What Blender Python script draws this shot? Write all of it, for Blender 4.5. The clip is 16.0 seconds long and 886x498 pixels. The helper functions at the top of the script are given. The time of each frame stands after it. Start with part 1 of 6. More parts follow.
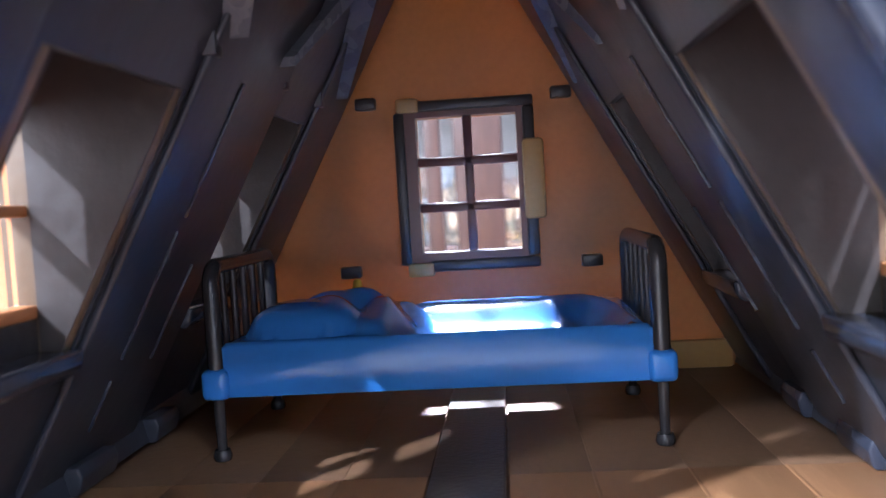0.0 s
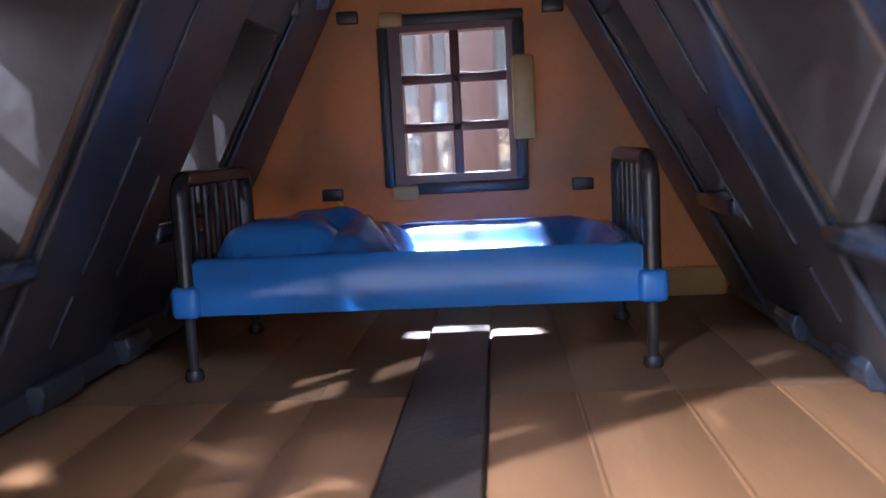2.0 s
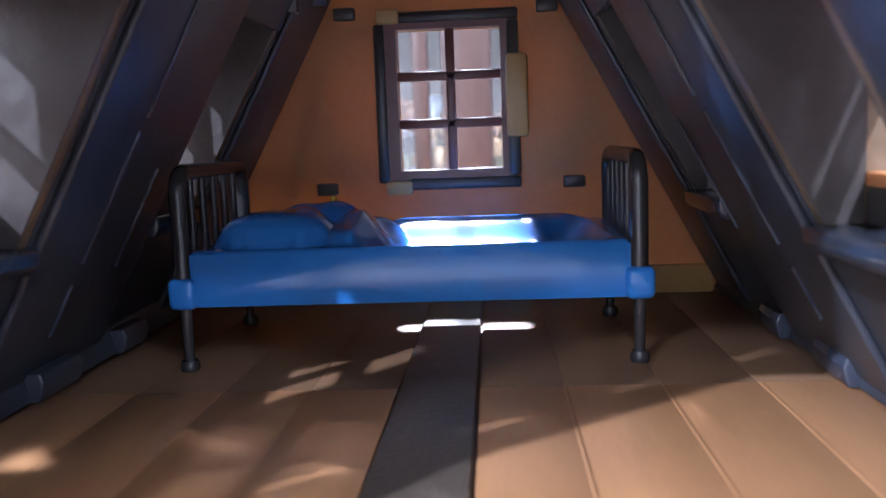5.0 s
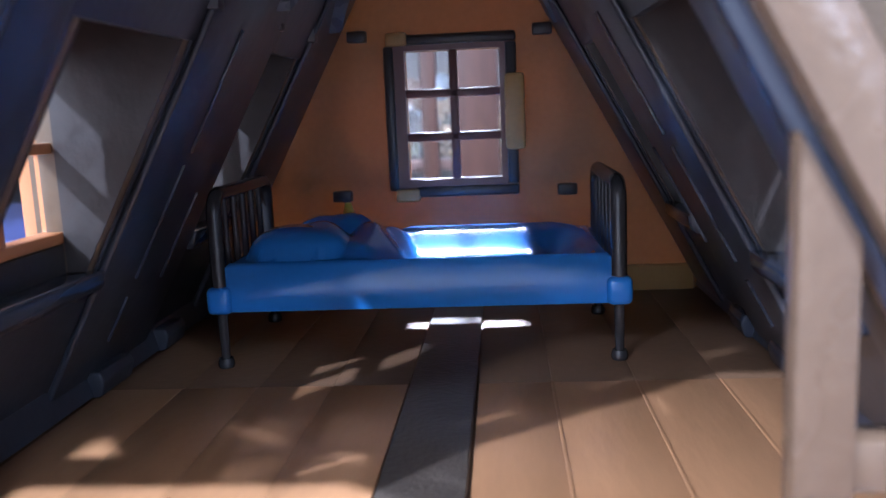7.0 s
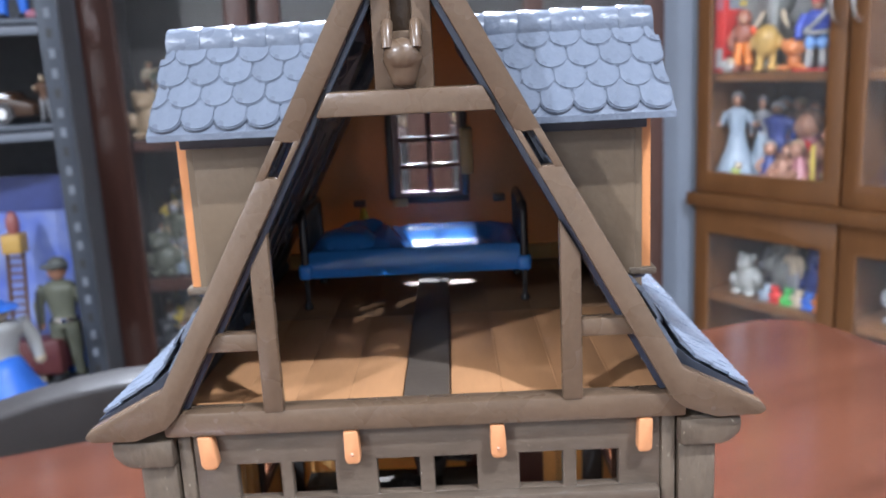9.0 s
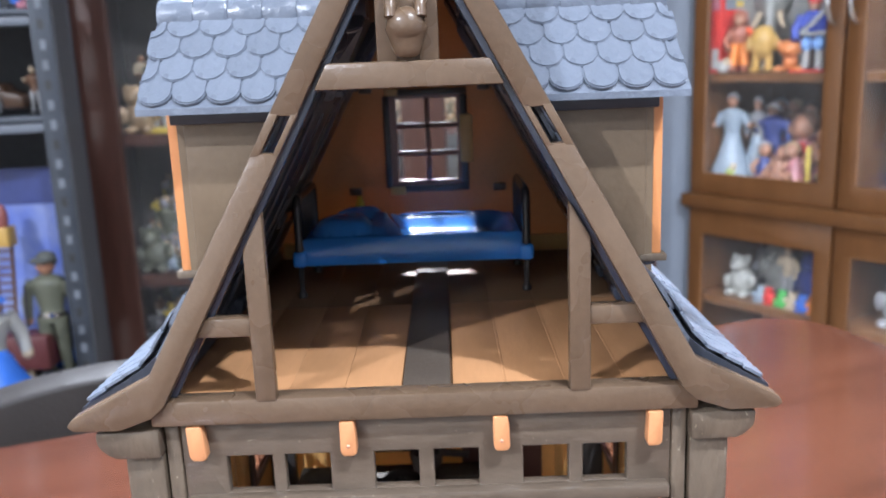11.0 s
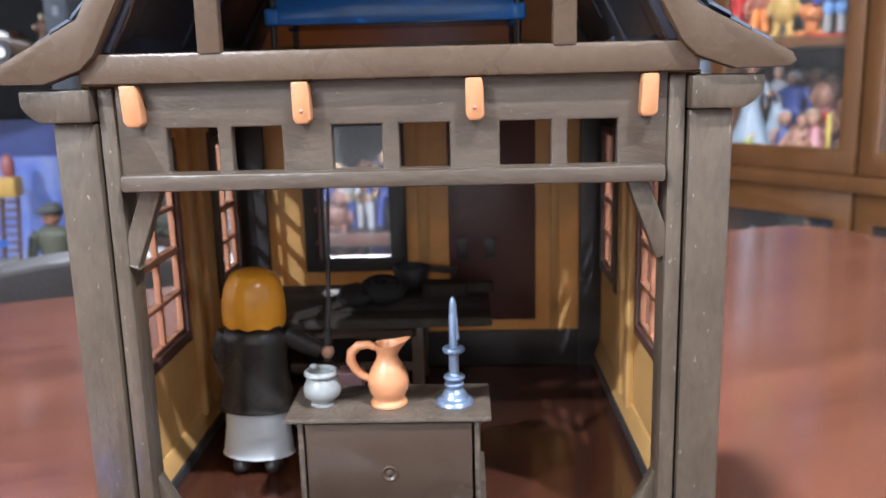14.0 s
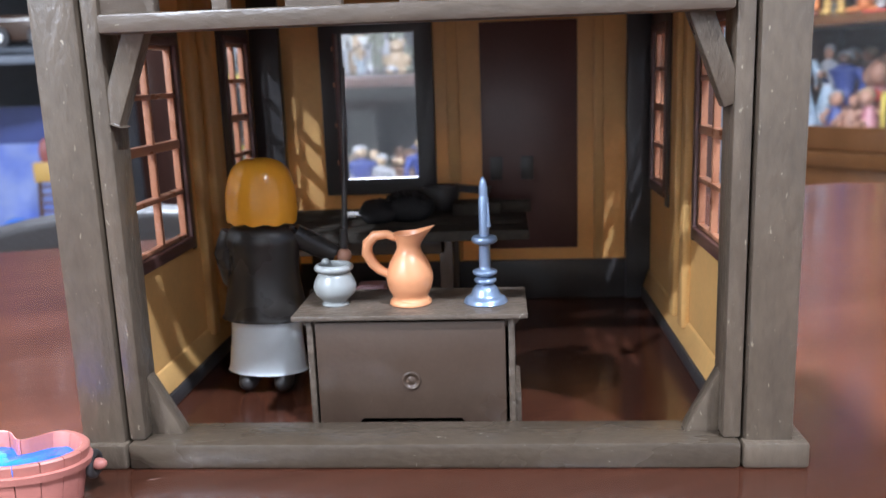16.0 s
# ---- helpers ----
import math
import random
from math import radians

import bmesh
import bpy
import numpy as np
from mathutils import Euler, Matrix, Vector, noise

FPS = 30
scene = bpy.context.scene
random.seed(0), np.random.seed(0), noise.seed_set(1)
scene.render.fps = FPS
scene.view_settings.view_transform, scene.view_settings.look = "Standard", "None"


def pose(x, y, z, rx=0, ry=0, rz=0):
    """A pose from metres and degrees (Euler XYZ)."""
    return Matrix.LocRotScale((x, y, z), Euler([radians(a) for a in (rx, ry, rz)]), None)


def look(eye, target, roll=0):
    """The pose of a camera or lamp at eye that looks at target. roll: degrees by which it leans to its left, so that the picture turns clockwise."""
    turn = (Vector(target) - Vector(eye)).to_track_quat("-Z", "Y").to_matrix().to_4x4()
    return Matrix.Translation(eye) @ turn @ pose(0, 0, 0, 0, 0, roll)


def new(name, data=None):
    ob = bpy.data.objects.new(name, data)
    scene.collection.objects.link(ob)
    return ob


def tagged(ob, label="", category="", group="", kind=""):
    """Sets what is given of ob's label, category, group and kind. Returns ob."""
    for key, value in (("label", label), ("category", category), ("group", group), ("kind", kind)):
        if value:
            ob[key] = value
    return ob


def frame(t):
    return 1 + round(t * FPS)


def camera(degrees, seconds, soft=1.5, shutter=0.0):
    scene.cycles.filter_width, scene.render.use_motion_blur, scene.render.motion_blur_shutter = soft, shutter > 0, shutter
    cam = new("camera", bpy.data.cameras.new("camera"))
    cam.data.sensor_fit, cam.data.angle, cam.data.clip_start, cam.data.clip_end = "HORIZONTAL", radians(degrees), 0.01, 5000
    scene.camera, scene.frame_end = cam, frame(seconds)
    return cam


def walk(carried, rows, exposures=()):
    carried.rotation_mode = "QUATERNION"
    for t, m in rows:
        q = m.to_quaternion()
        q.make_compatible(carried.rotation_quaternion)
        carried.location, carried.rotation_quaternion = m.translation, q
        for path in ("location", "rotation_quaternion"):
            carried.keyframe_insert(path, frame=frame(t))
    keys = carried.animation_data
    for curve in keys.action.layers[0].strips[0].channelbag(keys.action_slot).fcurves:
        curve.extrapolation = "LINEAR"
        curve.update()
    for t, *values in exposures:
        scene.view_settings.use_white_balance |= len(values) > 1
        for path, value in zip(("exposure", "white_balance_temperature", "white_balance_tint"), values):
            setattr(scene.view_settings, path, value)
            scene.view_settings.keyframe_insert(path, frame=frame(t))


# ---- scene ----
U = 0.1  # the toy house is drawn in decimetres
cam = camera(55.3, 16.0, soft=1.5)
cam.data.dof.use_dof = True
cam.data.dof.focus_distance, cam.data.dof.aperture_fstop = 0.205, 24.0
PATH = [
    (0, (0.1075, -0.6642, 2.0060), (-0.0434, 1.3268, 1.8898), -3.38),
    (0.5, (0.1263, -0.5807, 1.9445), (-0.0340, 1.3994, 1.7133), -3.47),
    (1, (0.1136, -0.5854, 1.9531), (-0.0276, 1.3936, 1.7010), -3.01),
    (1.5, (0.1243, -0.5801, 1.9441), (-0.0162, 1.4001, 1.7011), -2.89),
    (2, (0.1248, -0.5802, 1.9385), (-0.0186, 1.3989, 1.6882), -2.95),
    (2.5, (0.1150, -0.5955, 1.9532), (-0.0137, 1.3836, 1.6952), -2.75),
    (3, (0.1201, -0.5937, 1.9548), (-0.0123, 1.3844, 1.6909), -2.80),
    (3.5, (0.1201, -0.5896, 1.9492), (-0.0085, 1.3881, 1.6809), -2.69),
    (4, (0.1201, -0.6009, 1.9455), (-0.0048, 1.3775, 1.6809), -2.49),
    (6.5, (0.1511, -0.6752, 1.9517), (0.0179, 1.3019, 1.6815), -1.94),
    (7, (0.1549, -0.8475, 2.0706), (0.0082, 1.1201, 1.7433), -2.45),
    (7.2, (0.1649, -1.0241, 2.1718), (0.0387, 0.9443, 1.8411), -2.17),
    (7.3, (0.1908, -1.1173, 2.2163), (0.0519, 0.8495, 1.8815), -2.12),
    (7.5, (0.2123, -1.3110, 2.2734), (0.0816, 0.6549, 1.9295), -2.41),
    (7.7, (0.2103, -1.4561, 2.3022), (0.0979, 0.5054, 1.9280), -2.42),
    (8, (0.1755, -1.7574, 2.4059), (0.0969, 0.2022, 2.0139), -2.62),
    (8.2, (0.1473, -1.9797, 2.4508), (0.0786, -0.0220, 2.0478), -2.86),
    (8.5, (0.1466, -2.2135, 2.4577), (0.0979, -0.2583, 2.0395), -3.08),
    (9, (0.1282, -2.4777, 2.5119), (0.0947, -0.5261, 2.0761), -2.92),
    (11.3, (0.0918, -2.3664, 2.3939), (0.0768, -0.4142, 1.9595), -2.18),
    (11.5, (0.0964, -2.4444, 2.3602), (0.0707, -0.4763, 2.0053), -2.24),
    (11.7, (0.1254, -2.5372, 2.3660), (0.0939, -0.5555, 2.0984), -2.40),
    (12, (0.1123, -2.5800, 2.3200), (0.0855, -0.5954, 2.0733), -2.22),
    (12.2, (0.1115, -2.5720, 2.2210), (0.0730, -0.5876, 1.9744), -2.02),
    (12.5, (0.1180, -2.5507, 2.0789), (0.0735, -0.5660, 1.8361), -1.65),
    (13, (0.1584, -2.4959, 1.8797), (0.1184, -0.5145, 1.6101), -1.16),
    (13.5, (0.1774, -2.3799, 1.6625), (0.1352, -0.4112, 1.3127), -1.33),
    (13.7, (0.1919, -2.3610, 1.5752), (0.1425, -0.3962, 1.2053), -1.35),
    (14, (0.1953, -2.2857, 1.4161), (0.1432, -0.3298, 1.0018), -1.43),
    (14.5, (0.2247, -2.1766, 1.1913), (0.1504, -0.2271, 0.7507), -2.23),
    (15, (0.2206, -2.0804, 1.0379), (0.1301, -0.1347, 0.5839), -2.44),
    (15.5, (0.2185, -2.0162, 0.9751), (0.1103, -0.0631, 0.5581), -2.09),
    (16, (0.2080, -2.0182, 0.9902), (0.0633, -0.0649, 0.5853), -2.05),
]


def eye_pose(eye, target, roll):
    a, b = [Vector(p) * U for p in (eye, target)]
    return look(a, b, roll)


EXPOSURES = [(0, 2.4, 6500, 15), (0.5, 2.15, 6350, 16), (6.5, 2.12, 6300, 16), (6.8, 1.95, 6150, 16), (7.0, 1.82, 5900, 15), (7.2, 1.6, 5200, 13), (7.3, 1.48, 5100, 12), (7.5, 1.12, 5750, 13), (8.0, 0.8, 6300, 12), (8.5, 0.83, 6550, 10), (9, 1.0, 6850, 10), (13.5, 1.14, 7000, 10), (16, 1.1, 6600, 9)]
walk(cam, [(t, eye_pose(eye, target, roll)) for t, eye, target, roll in PATH], EXPOSURES)

# ---- world, lights, exposure ----
world = bpy.data.worlds.new("room_air")
scene.world = world
world.use_nodes = True
world.node_tree.nodes["Background"].inputs["Color"].default_value = (0.75, 0.85, 1.0, 1)
world.node_tree.nodes["Background"].inputs["Strength"].default_value = 0.05
CEILING = 2.0


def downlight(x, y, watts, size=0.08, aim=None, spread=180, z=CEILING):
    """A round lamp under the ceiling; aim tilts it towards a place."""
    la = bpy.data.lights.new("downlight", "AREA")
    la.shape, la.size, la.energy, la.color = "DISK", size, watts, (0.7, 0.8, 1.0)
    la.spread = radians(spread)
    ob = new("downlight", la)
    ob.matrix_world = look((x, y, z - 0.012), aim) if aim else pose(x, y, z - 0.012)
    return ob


# Lamps three to six are added fill; the rest follow from cast shadows.
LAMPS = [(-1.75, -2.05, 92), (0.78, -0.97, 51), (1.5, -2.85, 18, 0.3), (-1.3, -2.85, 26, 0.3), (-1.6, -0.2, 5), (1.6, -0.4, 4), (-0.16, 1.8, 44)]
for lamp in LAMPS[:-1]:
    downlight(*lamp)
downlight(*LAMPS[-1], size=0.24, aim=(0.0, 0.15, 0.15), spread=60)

# ---- materials ----


def material(name, colour, rough=0.5, metal=0.0, vary=0.25, grain=300.0, blotch=40.0, bump=0.15, stretch=(1, 1, 1),
             second=None, coat=0.0, per_piece=0.0, through_light=0.0, scuff=None):
    """Principled paint or plastic: two scales of tone, fine relief and uneven gloss."""
    m = bpy.data.materials.new(name)
    m.use_nodes = True
    nt = m.node_tree
    b = nt.nodes["Principled BSDF"]
    b.inputs["Metallic"].default_value = metal
    b.inputs["Coat Weight"].default_value = coat
    b.inputs["Coat Roughness"].default_value = 0.15
    tc = nt.nodes.new("ShaderNodeTexCoord")
    mp = nt.nodes.new("ShaderNodeMapping")
    mp.inputs["Scale"].default_value = stretch
    nt.links.new(tc.outputs["Object"], mp.inputs["Vector"])

    def noise_node(scale, detail):
        n = nt.nodes.new("ShaderNodeTexNoise")
        n.inputs["Scale"].default_value, n.inputs["Detail"].default_value = scale, detail
        nt.links.new(mp.outputs["Vector"], n.inputs["Vector"])
        return n

    fine, wide = noise_node(grain, 4), noise_node(blotch, 3)
    mix = nt.nodes.new("ShaderNodeMix")
    mix.data_type = "RGBA"
    other = second or [c * (1 - vary) for c in colour]
    bright = [min(1, c * (1 + vary * 0.6)) for c in colour]
    ramp = nt.nodes.new("ShaderNodeValToRGB")
    ramp.color_ramp.elements[0].position, ramp.color_ramp.elements[1].position = 0.36, 0.66
    ramp.color_ramp.elements[0].color, ramp.color_ramp.elements[1].color = (*other, 1), (*bright, 1)
    nt.links.new(wide.outputs["Fac"], ramp.inputs["Fac"])
    ramp2 = nt.nodes.new("ShaderNodeValToRGB")
    ramp2.color_ramp.elements[0].position, ramp2.color_ramp.elements[1].position = 0.3, 0.7
    ramp2.color_ramp.elements[0].color = (*[c * (1 - vary * 0.8) for c in colour], 1)
    ramp2.color_ramp.elements[1].color = (*bright, 1)
    nt.links.new(fine.outputs["Fac"], ramp2.inputs["Fac"])
    mix.inputs["Factor"].default_value = 0.5
    nt.links.new(ramp.outputs["Color"], mix.inputs["A"])
    nt.links.new(ramp2.outputs["Color"], mix.inputs["B"])
    last = mix.outputs["Result"]
    if scuff:
        tone, size, amount = scuff
        spots = noise_node(size, 6)
        spots.inputs["Distortion"].default_value = 0.4
        edge = nt.nodes.new("ShaderNodeMapRange")
        edge.inputs["From Min"].default_value, edge.inputs["From Max"].default_value = 0.74 - amount, 0.8 - amount
        nt.links.new(spots.outputs["Fac"], edge.inputs["Value"])
        worn = nt.nodes.new("ShaderNodeMix")
        worn.data_type = "RGBA"
        nt.links.new(edge.outputs["Result"], worn.inputs["Factor"])
        nt.links.new(last, worn.inputs["A"])
        worn.inputs["B"].default_value = (*tone, 1)
        last = worn.outputs["Result"]
    if per_piece:
        info = nt.nodes.new("ShaderNodeObjectInfo")
        hsv = nt.nodes.new("ShaderNodeHueSaturation")
        mr = nt.nodes.new("ShaderNodeMapRange")
        mr.inputs["To Min"].default_value, mr.inputs["To Max"].default_value = 1 - per_piece, 1 + per_piece
        nt.links.new(info.outputs["Random"], mr.inputs["Value"])
        nt.links.new(mr.outputs["Result"], hsv.inputs["Value"])
        nt.links.new(last, hsv.inputs["Color"])
        last = hsv.outputs["Color"]
    nt.links.new(last, b.inputs["Base Color"])
    rr = nt.nodes.new("ShaderNodeMapRange")
    rr.inputs["To Min"].default_value, rr.inputs["To Max"].default_value = max(0.03, rough * 0.8), min(1, rough * 1.25)
    nt.links.new(wide.outputs["Fac"], rr.inputs["Value"])
    nt.links.new(rr.outputs["Result"], b.inputs["Roughness"])
    if bump:
        bn = nt.nodes.new("ShaderNodeBump")
        bn.inputs["Strength"].default_value = bump
        bn.inputs["Distance"].default_value = 0.6 / grain
        nt.links.new(fine.outputs["Fac"], bn.inputs["Height"])
        nt.links.new(bn.outputs["Normal"], b.inputs["Normal"])
    if through_light:
        tr = nt.nodes.new("ShaderNodeBsdfTranslucent")
        ms = nt.nodes.new("ShaderNodeMixShader")
        ms.inputs["Fac"].default_value = through_light
        nt.links.new(last, tr.inputs["Color"])
        nt.links.new(b.outputs["BSDF"], ms.inputs[1])
        nt.links.new(tr.outputs["BSDF"], ms.inputs[2])
        nt.links.new(ms.outputs["Shader"], nt.nodes["Material Output"].inputs["Surface"])
    return m


M_TIMBER = material("taupe_timber_plastic", (0.116, 0.086, 0.06), 0.3, vary=0.3, grain=560, blotch=110, bump=0.4, second=(0.08, 0.06, 0.043), stretch=(1, 1, 0.4), scuff=((0.3, 0.25, 0.18), 900, 0.07))
M_LINTEL = material("taupe_lintel_plastic", (0.116, 0.086, 0.062), 0.3, vary=0.24, grain=420, blotch=60, bump=0.22, second=(0.085, 0.064, 0.047), stretch=(0.45, 1, 1), scuff=((0.3, 0.25, 0.18), 900, 0.05))
M_SILL = material("dark_sill_plastic", (0.074, 0.054, 0.037), 0.26, vary=0.25, grain=560, blotch=60, bump=0.22, stretch=(0.6, 1, 1), scuff=((0.3, 0.27, 0.22), 900, 0.05))
M_TRUSS = material("brown_truss_plastic", (0.126, 0.081, 0.051), 0.27, vary=0.16, grain=500, blotch=45, bump=0.15)
M_DORMER = material("brown_wall_plastic", (0.16, 0.112, 0.07), 0.36, vary=0.12, grain=420, blotch=30, bump=0.16)
M_SHINGLE = material("blue_grey_shingle_plastic", (0.135, 0.158, 0.197), 0.27, vary=0.1, grain=200, blotch=70, bump=0.3, per_piece=0.05)
M_ROOFIN = material("black_navy_plastic", (0.033, 0.038, 0.05), 0.34, vary=0.2, grain=300, blotch=60, bump=0.04)
M_LINING = material("dark_lining_plastic", (0.045, 0.038, 0.035), 0.42, vary=0.2, grain=300, blotch=60, bump=0.12)
M_NAVYGLOSS = material("glossy_navy_plastic", (0.035, 0.042, 0.06), 0.14, vary=0.1, grain=500, blotch=60, bump=0.0)
M_BLACK = material("black_plastic", (0.05, 0.046, 0.045), 0.35, vary=0.2, grain=500, blotch=60, bump=0.08)
M_CLIP = material("salmon_clip_plastic", (0.62, 0.27, 0.12), 0.35, vary=0.08, grain=900, blotch=90, bump=0.04)
M_ORANGE = material("orange_frame_plastic", (0.6, 0.24, 0.09), 0.35, vary=0.08, grain=900, blotch=90, bump=0.04)
M_YELLOW = material("ochre_wall_plastic", (0.73, 0.42, 0.15), 0.4, vary=0.1, grain=500, blotch=40, bump=0.08, second=(0.58, 0.33, 0.12), through_light=0.14)
M_ATTICWALL = material("tan_wall_plastic", (0.345, 0.165, 0.07), 0.42, vary=0.14, grain=500, blotch=16, bump=0.08, second=(0.26, 0.165, 0.085), through_light=0.26)
M_TAN = material("tan_block_plastic", (0.56, 0.34, 0.13), 0.4, vary=0.1, grain=600, blotch=60, bump=0.05)
M_MAROON = material("maroon_brown_plastic", (0.11, 0.052, 0.044), 0.33, vary=0.12, grain=700, blotch=50, bump=0.06)
M_BENCH = material("dark_bench_plastic", (0.06, 0.05, 0.04), 0.7, vary=0.4, grain=600, blotch=90, bump=0.4)
M_HAT = material("black_hat_plastic", (0.032, 0.03, 0.03), 0.7, vary=0.2, grain=600, blotch=60, bump=0.1)
M_CASEMENT = material("maroon_casement_plastic", (0.16, 0.055, 0.05), 0.33, vary=0.1, grain=700, blotch=50, bump=0.05)
M_MUNTIN = material("orange_brown_muntin_plastic", (0.46, 0.2, 0.11), 0.28, vary=0.08, grain=900, blotch=90, bump=0.04)
M_PLANK = material("tan_plank_plastic", (0.44, 0.22, 0.102), 0.36, vary=0.12, grain=400, blotch=40, bump=0.1, stretch=(1, 0.25, 1), per_piece=0.05)
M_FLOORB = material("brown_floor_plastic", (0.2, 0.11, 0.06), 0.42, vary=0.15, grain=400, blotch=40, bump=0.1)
M_STRIPE = material("dark_beam_plastic", (0.082, 0.064, 0.05), 0.3, vary=0.25, grain=900, blotch=60, bump=0.35)
M_BLUE = material("blue_bed_plastic", (0.026, 0.185, 0.55), 0.13, vary=0.06, grain=700, blotch=40, bump=0.02)
M_IRON = material("gunmetal_plastic", (0.05, 0.049, 0.052), 0.24, metal=0.3, vary=0.15, grain=800, blotch=80, bump=0.04)
M_CHEST = material("chest_brown_plastic", (0.07, 0.045, 0.031), 0.25, vary=0.12, grain=900, blotch=60, bump=0.06, scuff=((0.2, 0.16, 0.13), 120, 0.0))
M_CHESTTOP = material("chest_worn_plastic", (0.12, 0.09, 0.066), 0.33, vary=0.42, grain=450, blotch=90, bump=0.5, scuff=((0.3, 0.26, 0.22), 800, 0.08))
M_POT = material("grey_pot_plastic", (0.3, 0.31, 0.295), 0.28, vary=0.05, grain=600, blotch=60, bump=0.02)
M_JUG = material("apricot_jug_plastic", (0.68, 0.29, 0.135), 0.36, vary=0.05, grain=600, blotch=60, bump=0.02)
M_PEWTER = material("blue_pewter_plastic", (0.25, 0.33, 0.46), 0.3, metal=0.55, vary=0.1, grain=900, blotch=80, bump=0.06)
M_HAIR = material("amber_hair_plastic", (0.83, 0.34, 0.03), 0.2, vary=0.06, grain=500, blotch=60, bump=0.02)
M_JACKET = material("black_jacket_plastic", (0.036, 0.031, 0.027), 0.27, vary=0.15, grain=600, blotch=60, bump=0.03)
M_SKIRT = material("white_skirt_plastic", (0.8, 0.85, 0.87), 0.35, vary=0.04, grain=600, blotch=60, bump=0.02)
M_SKIN = material("skin_plastic", (0.6, 0.3, 0.2), 0.4, vary=0.05, grain=600, blotch=60, bump=0.02)
M_TUB = material("pink_tub_plastic", (0.52, 0.19, 0.15), 0.4, vary=0.12, grain=700, blotch=60, bump=0.1)
M_WATER = material("blue_water_plastic", (0.01, 0.16, 0.75), 0.12, vary=0.1, grain=200, blotch=90, bump=0.4)
M_TABLE = material("polished_red_wood", (0.073, 0.0245, 0.0138), 0.16, vary=0.4, grain=90, blotch=9, bump=0.015, stretch=(0.25, 3.0, 1), second=(0.045, 0.0145, 0.0085), coat=0.06, scuff=((0.4, 0.33, 0.3), 500, -0.01))
M_CABINET = material("honey_cabinet_wood", (0.175, 0.074, 0.027), 0.3, vary=0.2, grain=60, blotch=8, bump=0.03, stretch=(2, 2, 0.25), coat=0.3)
# back board coloured darker to hold the shade deep in the cabinet
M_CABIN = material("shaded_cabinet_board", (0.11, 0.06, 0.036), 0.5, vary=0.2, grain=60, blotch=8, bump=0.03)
M_DARKWOOD = material("dark_red_cabinet_wood", (0.085, 0.036, 0.026), 0.3, vary=0.35, grain=60, blotch=8, bump=0.03, stretch=(2, 2, 0.25), coat=0.3)
M_DARKIN = material("dark_cabinet_inside", (0.08, 0.073, 0.068), 0.6, vary=0.2, grain=60, blotch=8, bump=0.03)
M_RACK = material("black_rack_steel", (0.06, 0.07, 0.085), 0.4, metal=0.3, vary=0.2, grain=200, blotch=20, bump=0.05)
M_RACKIN = material("rack_back_panel", (0.1, 0.105, 0.115), 0.7, vary=0.2, grain=60, blotch=10, bump=0.03)
M_LEATHER = material("dark_chair_leather", (0.011, 0.008, 0.007), 0.5, vary=0.2, grain=300, blotch=20, bump=0.2)
M_WALLP = material("blue_grey_wall_paint", (0.27, 0.31, 0.37), 0.7, vary=0.08, grain=120, blotch=6, bump=0.1)
M_ROOMWALL = material("beige_wall_paint", (0.62, 0.61, 0.58), 0.8, vary=0.04, grain=90, blotch=4, bump=0.05)
M_CEIL = material("white_ceiling_paint", (0.75, 0.75, 0.73), 0.8, vary=0.04, grain=90, blotch=4, bump=0.05)
M_ROOMFLOOR = material("brown_room_floor", (0.27, 0.22, 0.18), 0.5, vary=0.2, grain=40, blotch=4, bump=0.05)
M_CHROME = material("chrome", (0.75, 0.75, 0.76), 0.15, metal=1.0, vary=0.03, grain=300, blotch=30, bump=0.0)
# specular lowered here to hold back glare from the rear lamp
for worn in (M_BENCH, M_HAT):
    worn.node_tree.nodes["Principled BSDF"].inputs["Specular IOR Level"].default_value = 0.12
TOY = {}


def toy(name, r, g, b, rough=0.4):
    if name not in TOY:
        TOY[name] = material("toy_" + name, (r, g, b), rough, vary=0.12, grain=220, blotch=40, bump=0.03)
    return TOY[name]


T_WHITE, T_RED = toy("white", 0.4, 0.4, 0.38), toy("red", 0.6, 0.03, 0.025)
T_BLUE, T_NAVY = toy("blue", 0.03, 0.16, 0.62), toy("navy", 0.03, 0.05, 0.2)
T_GREEN, T_OLIVE = toy("green", 0.05, 0.4, 0.08), toy("olive", 0.12, 0.125, 0.09)
T_YELLOW, T_ORANGE = toy("yellow", 0.68, 0.5, 0.1), toy("orange", 0.7, 0.2, 0.03)
T_GREY, T_BROWN = toy("grey", 0.3, 0.3, 0.31), toy("brown", 0.12, 0.06, 0.035)
T_PALE, T_PINK = toy("pale_blue", 0.26, 0.32, 0.37), toy("pink", 0.432, 0.158, 0.202)
T_SKIN, T_TAN = toy("skin", 0.396, 0.194, 0.122), toy("tan", 0.36, 0.25, 0.15)
T_BLACK, T_CREAM = toy("black", 0.035, 0.035, 0.038), toy("cream", 0.475, 0.374, 0.259)


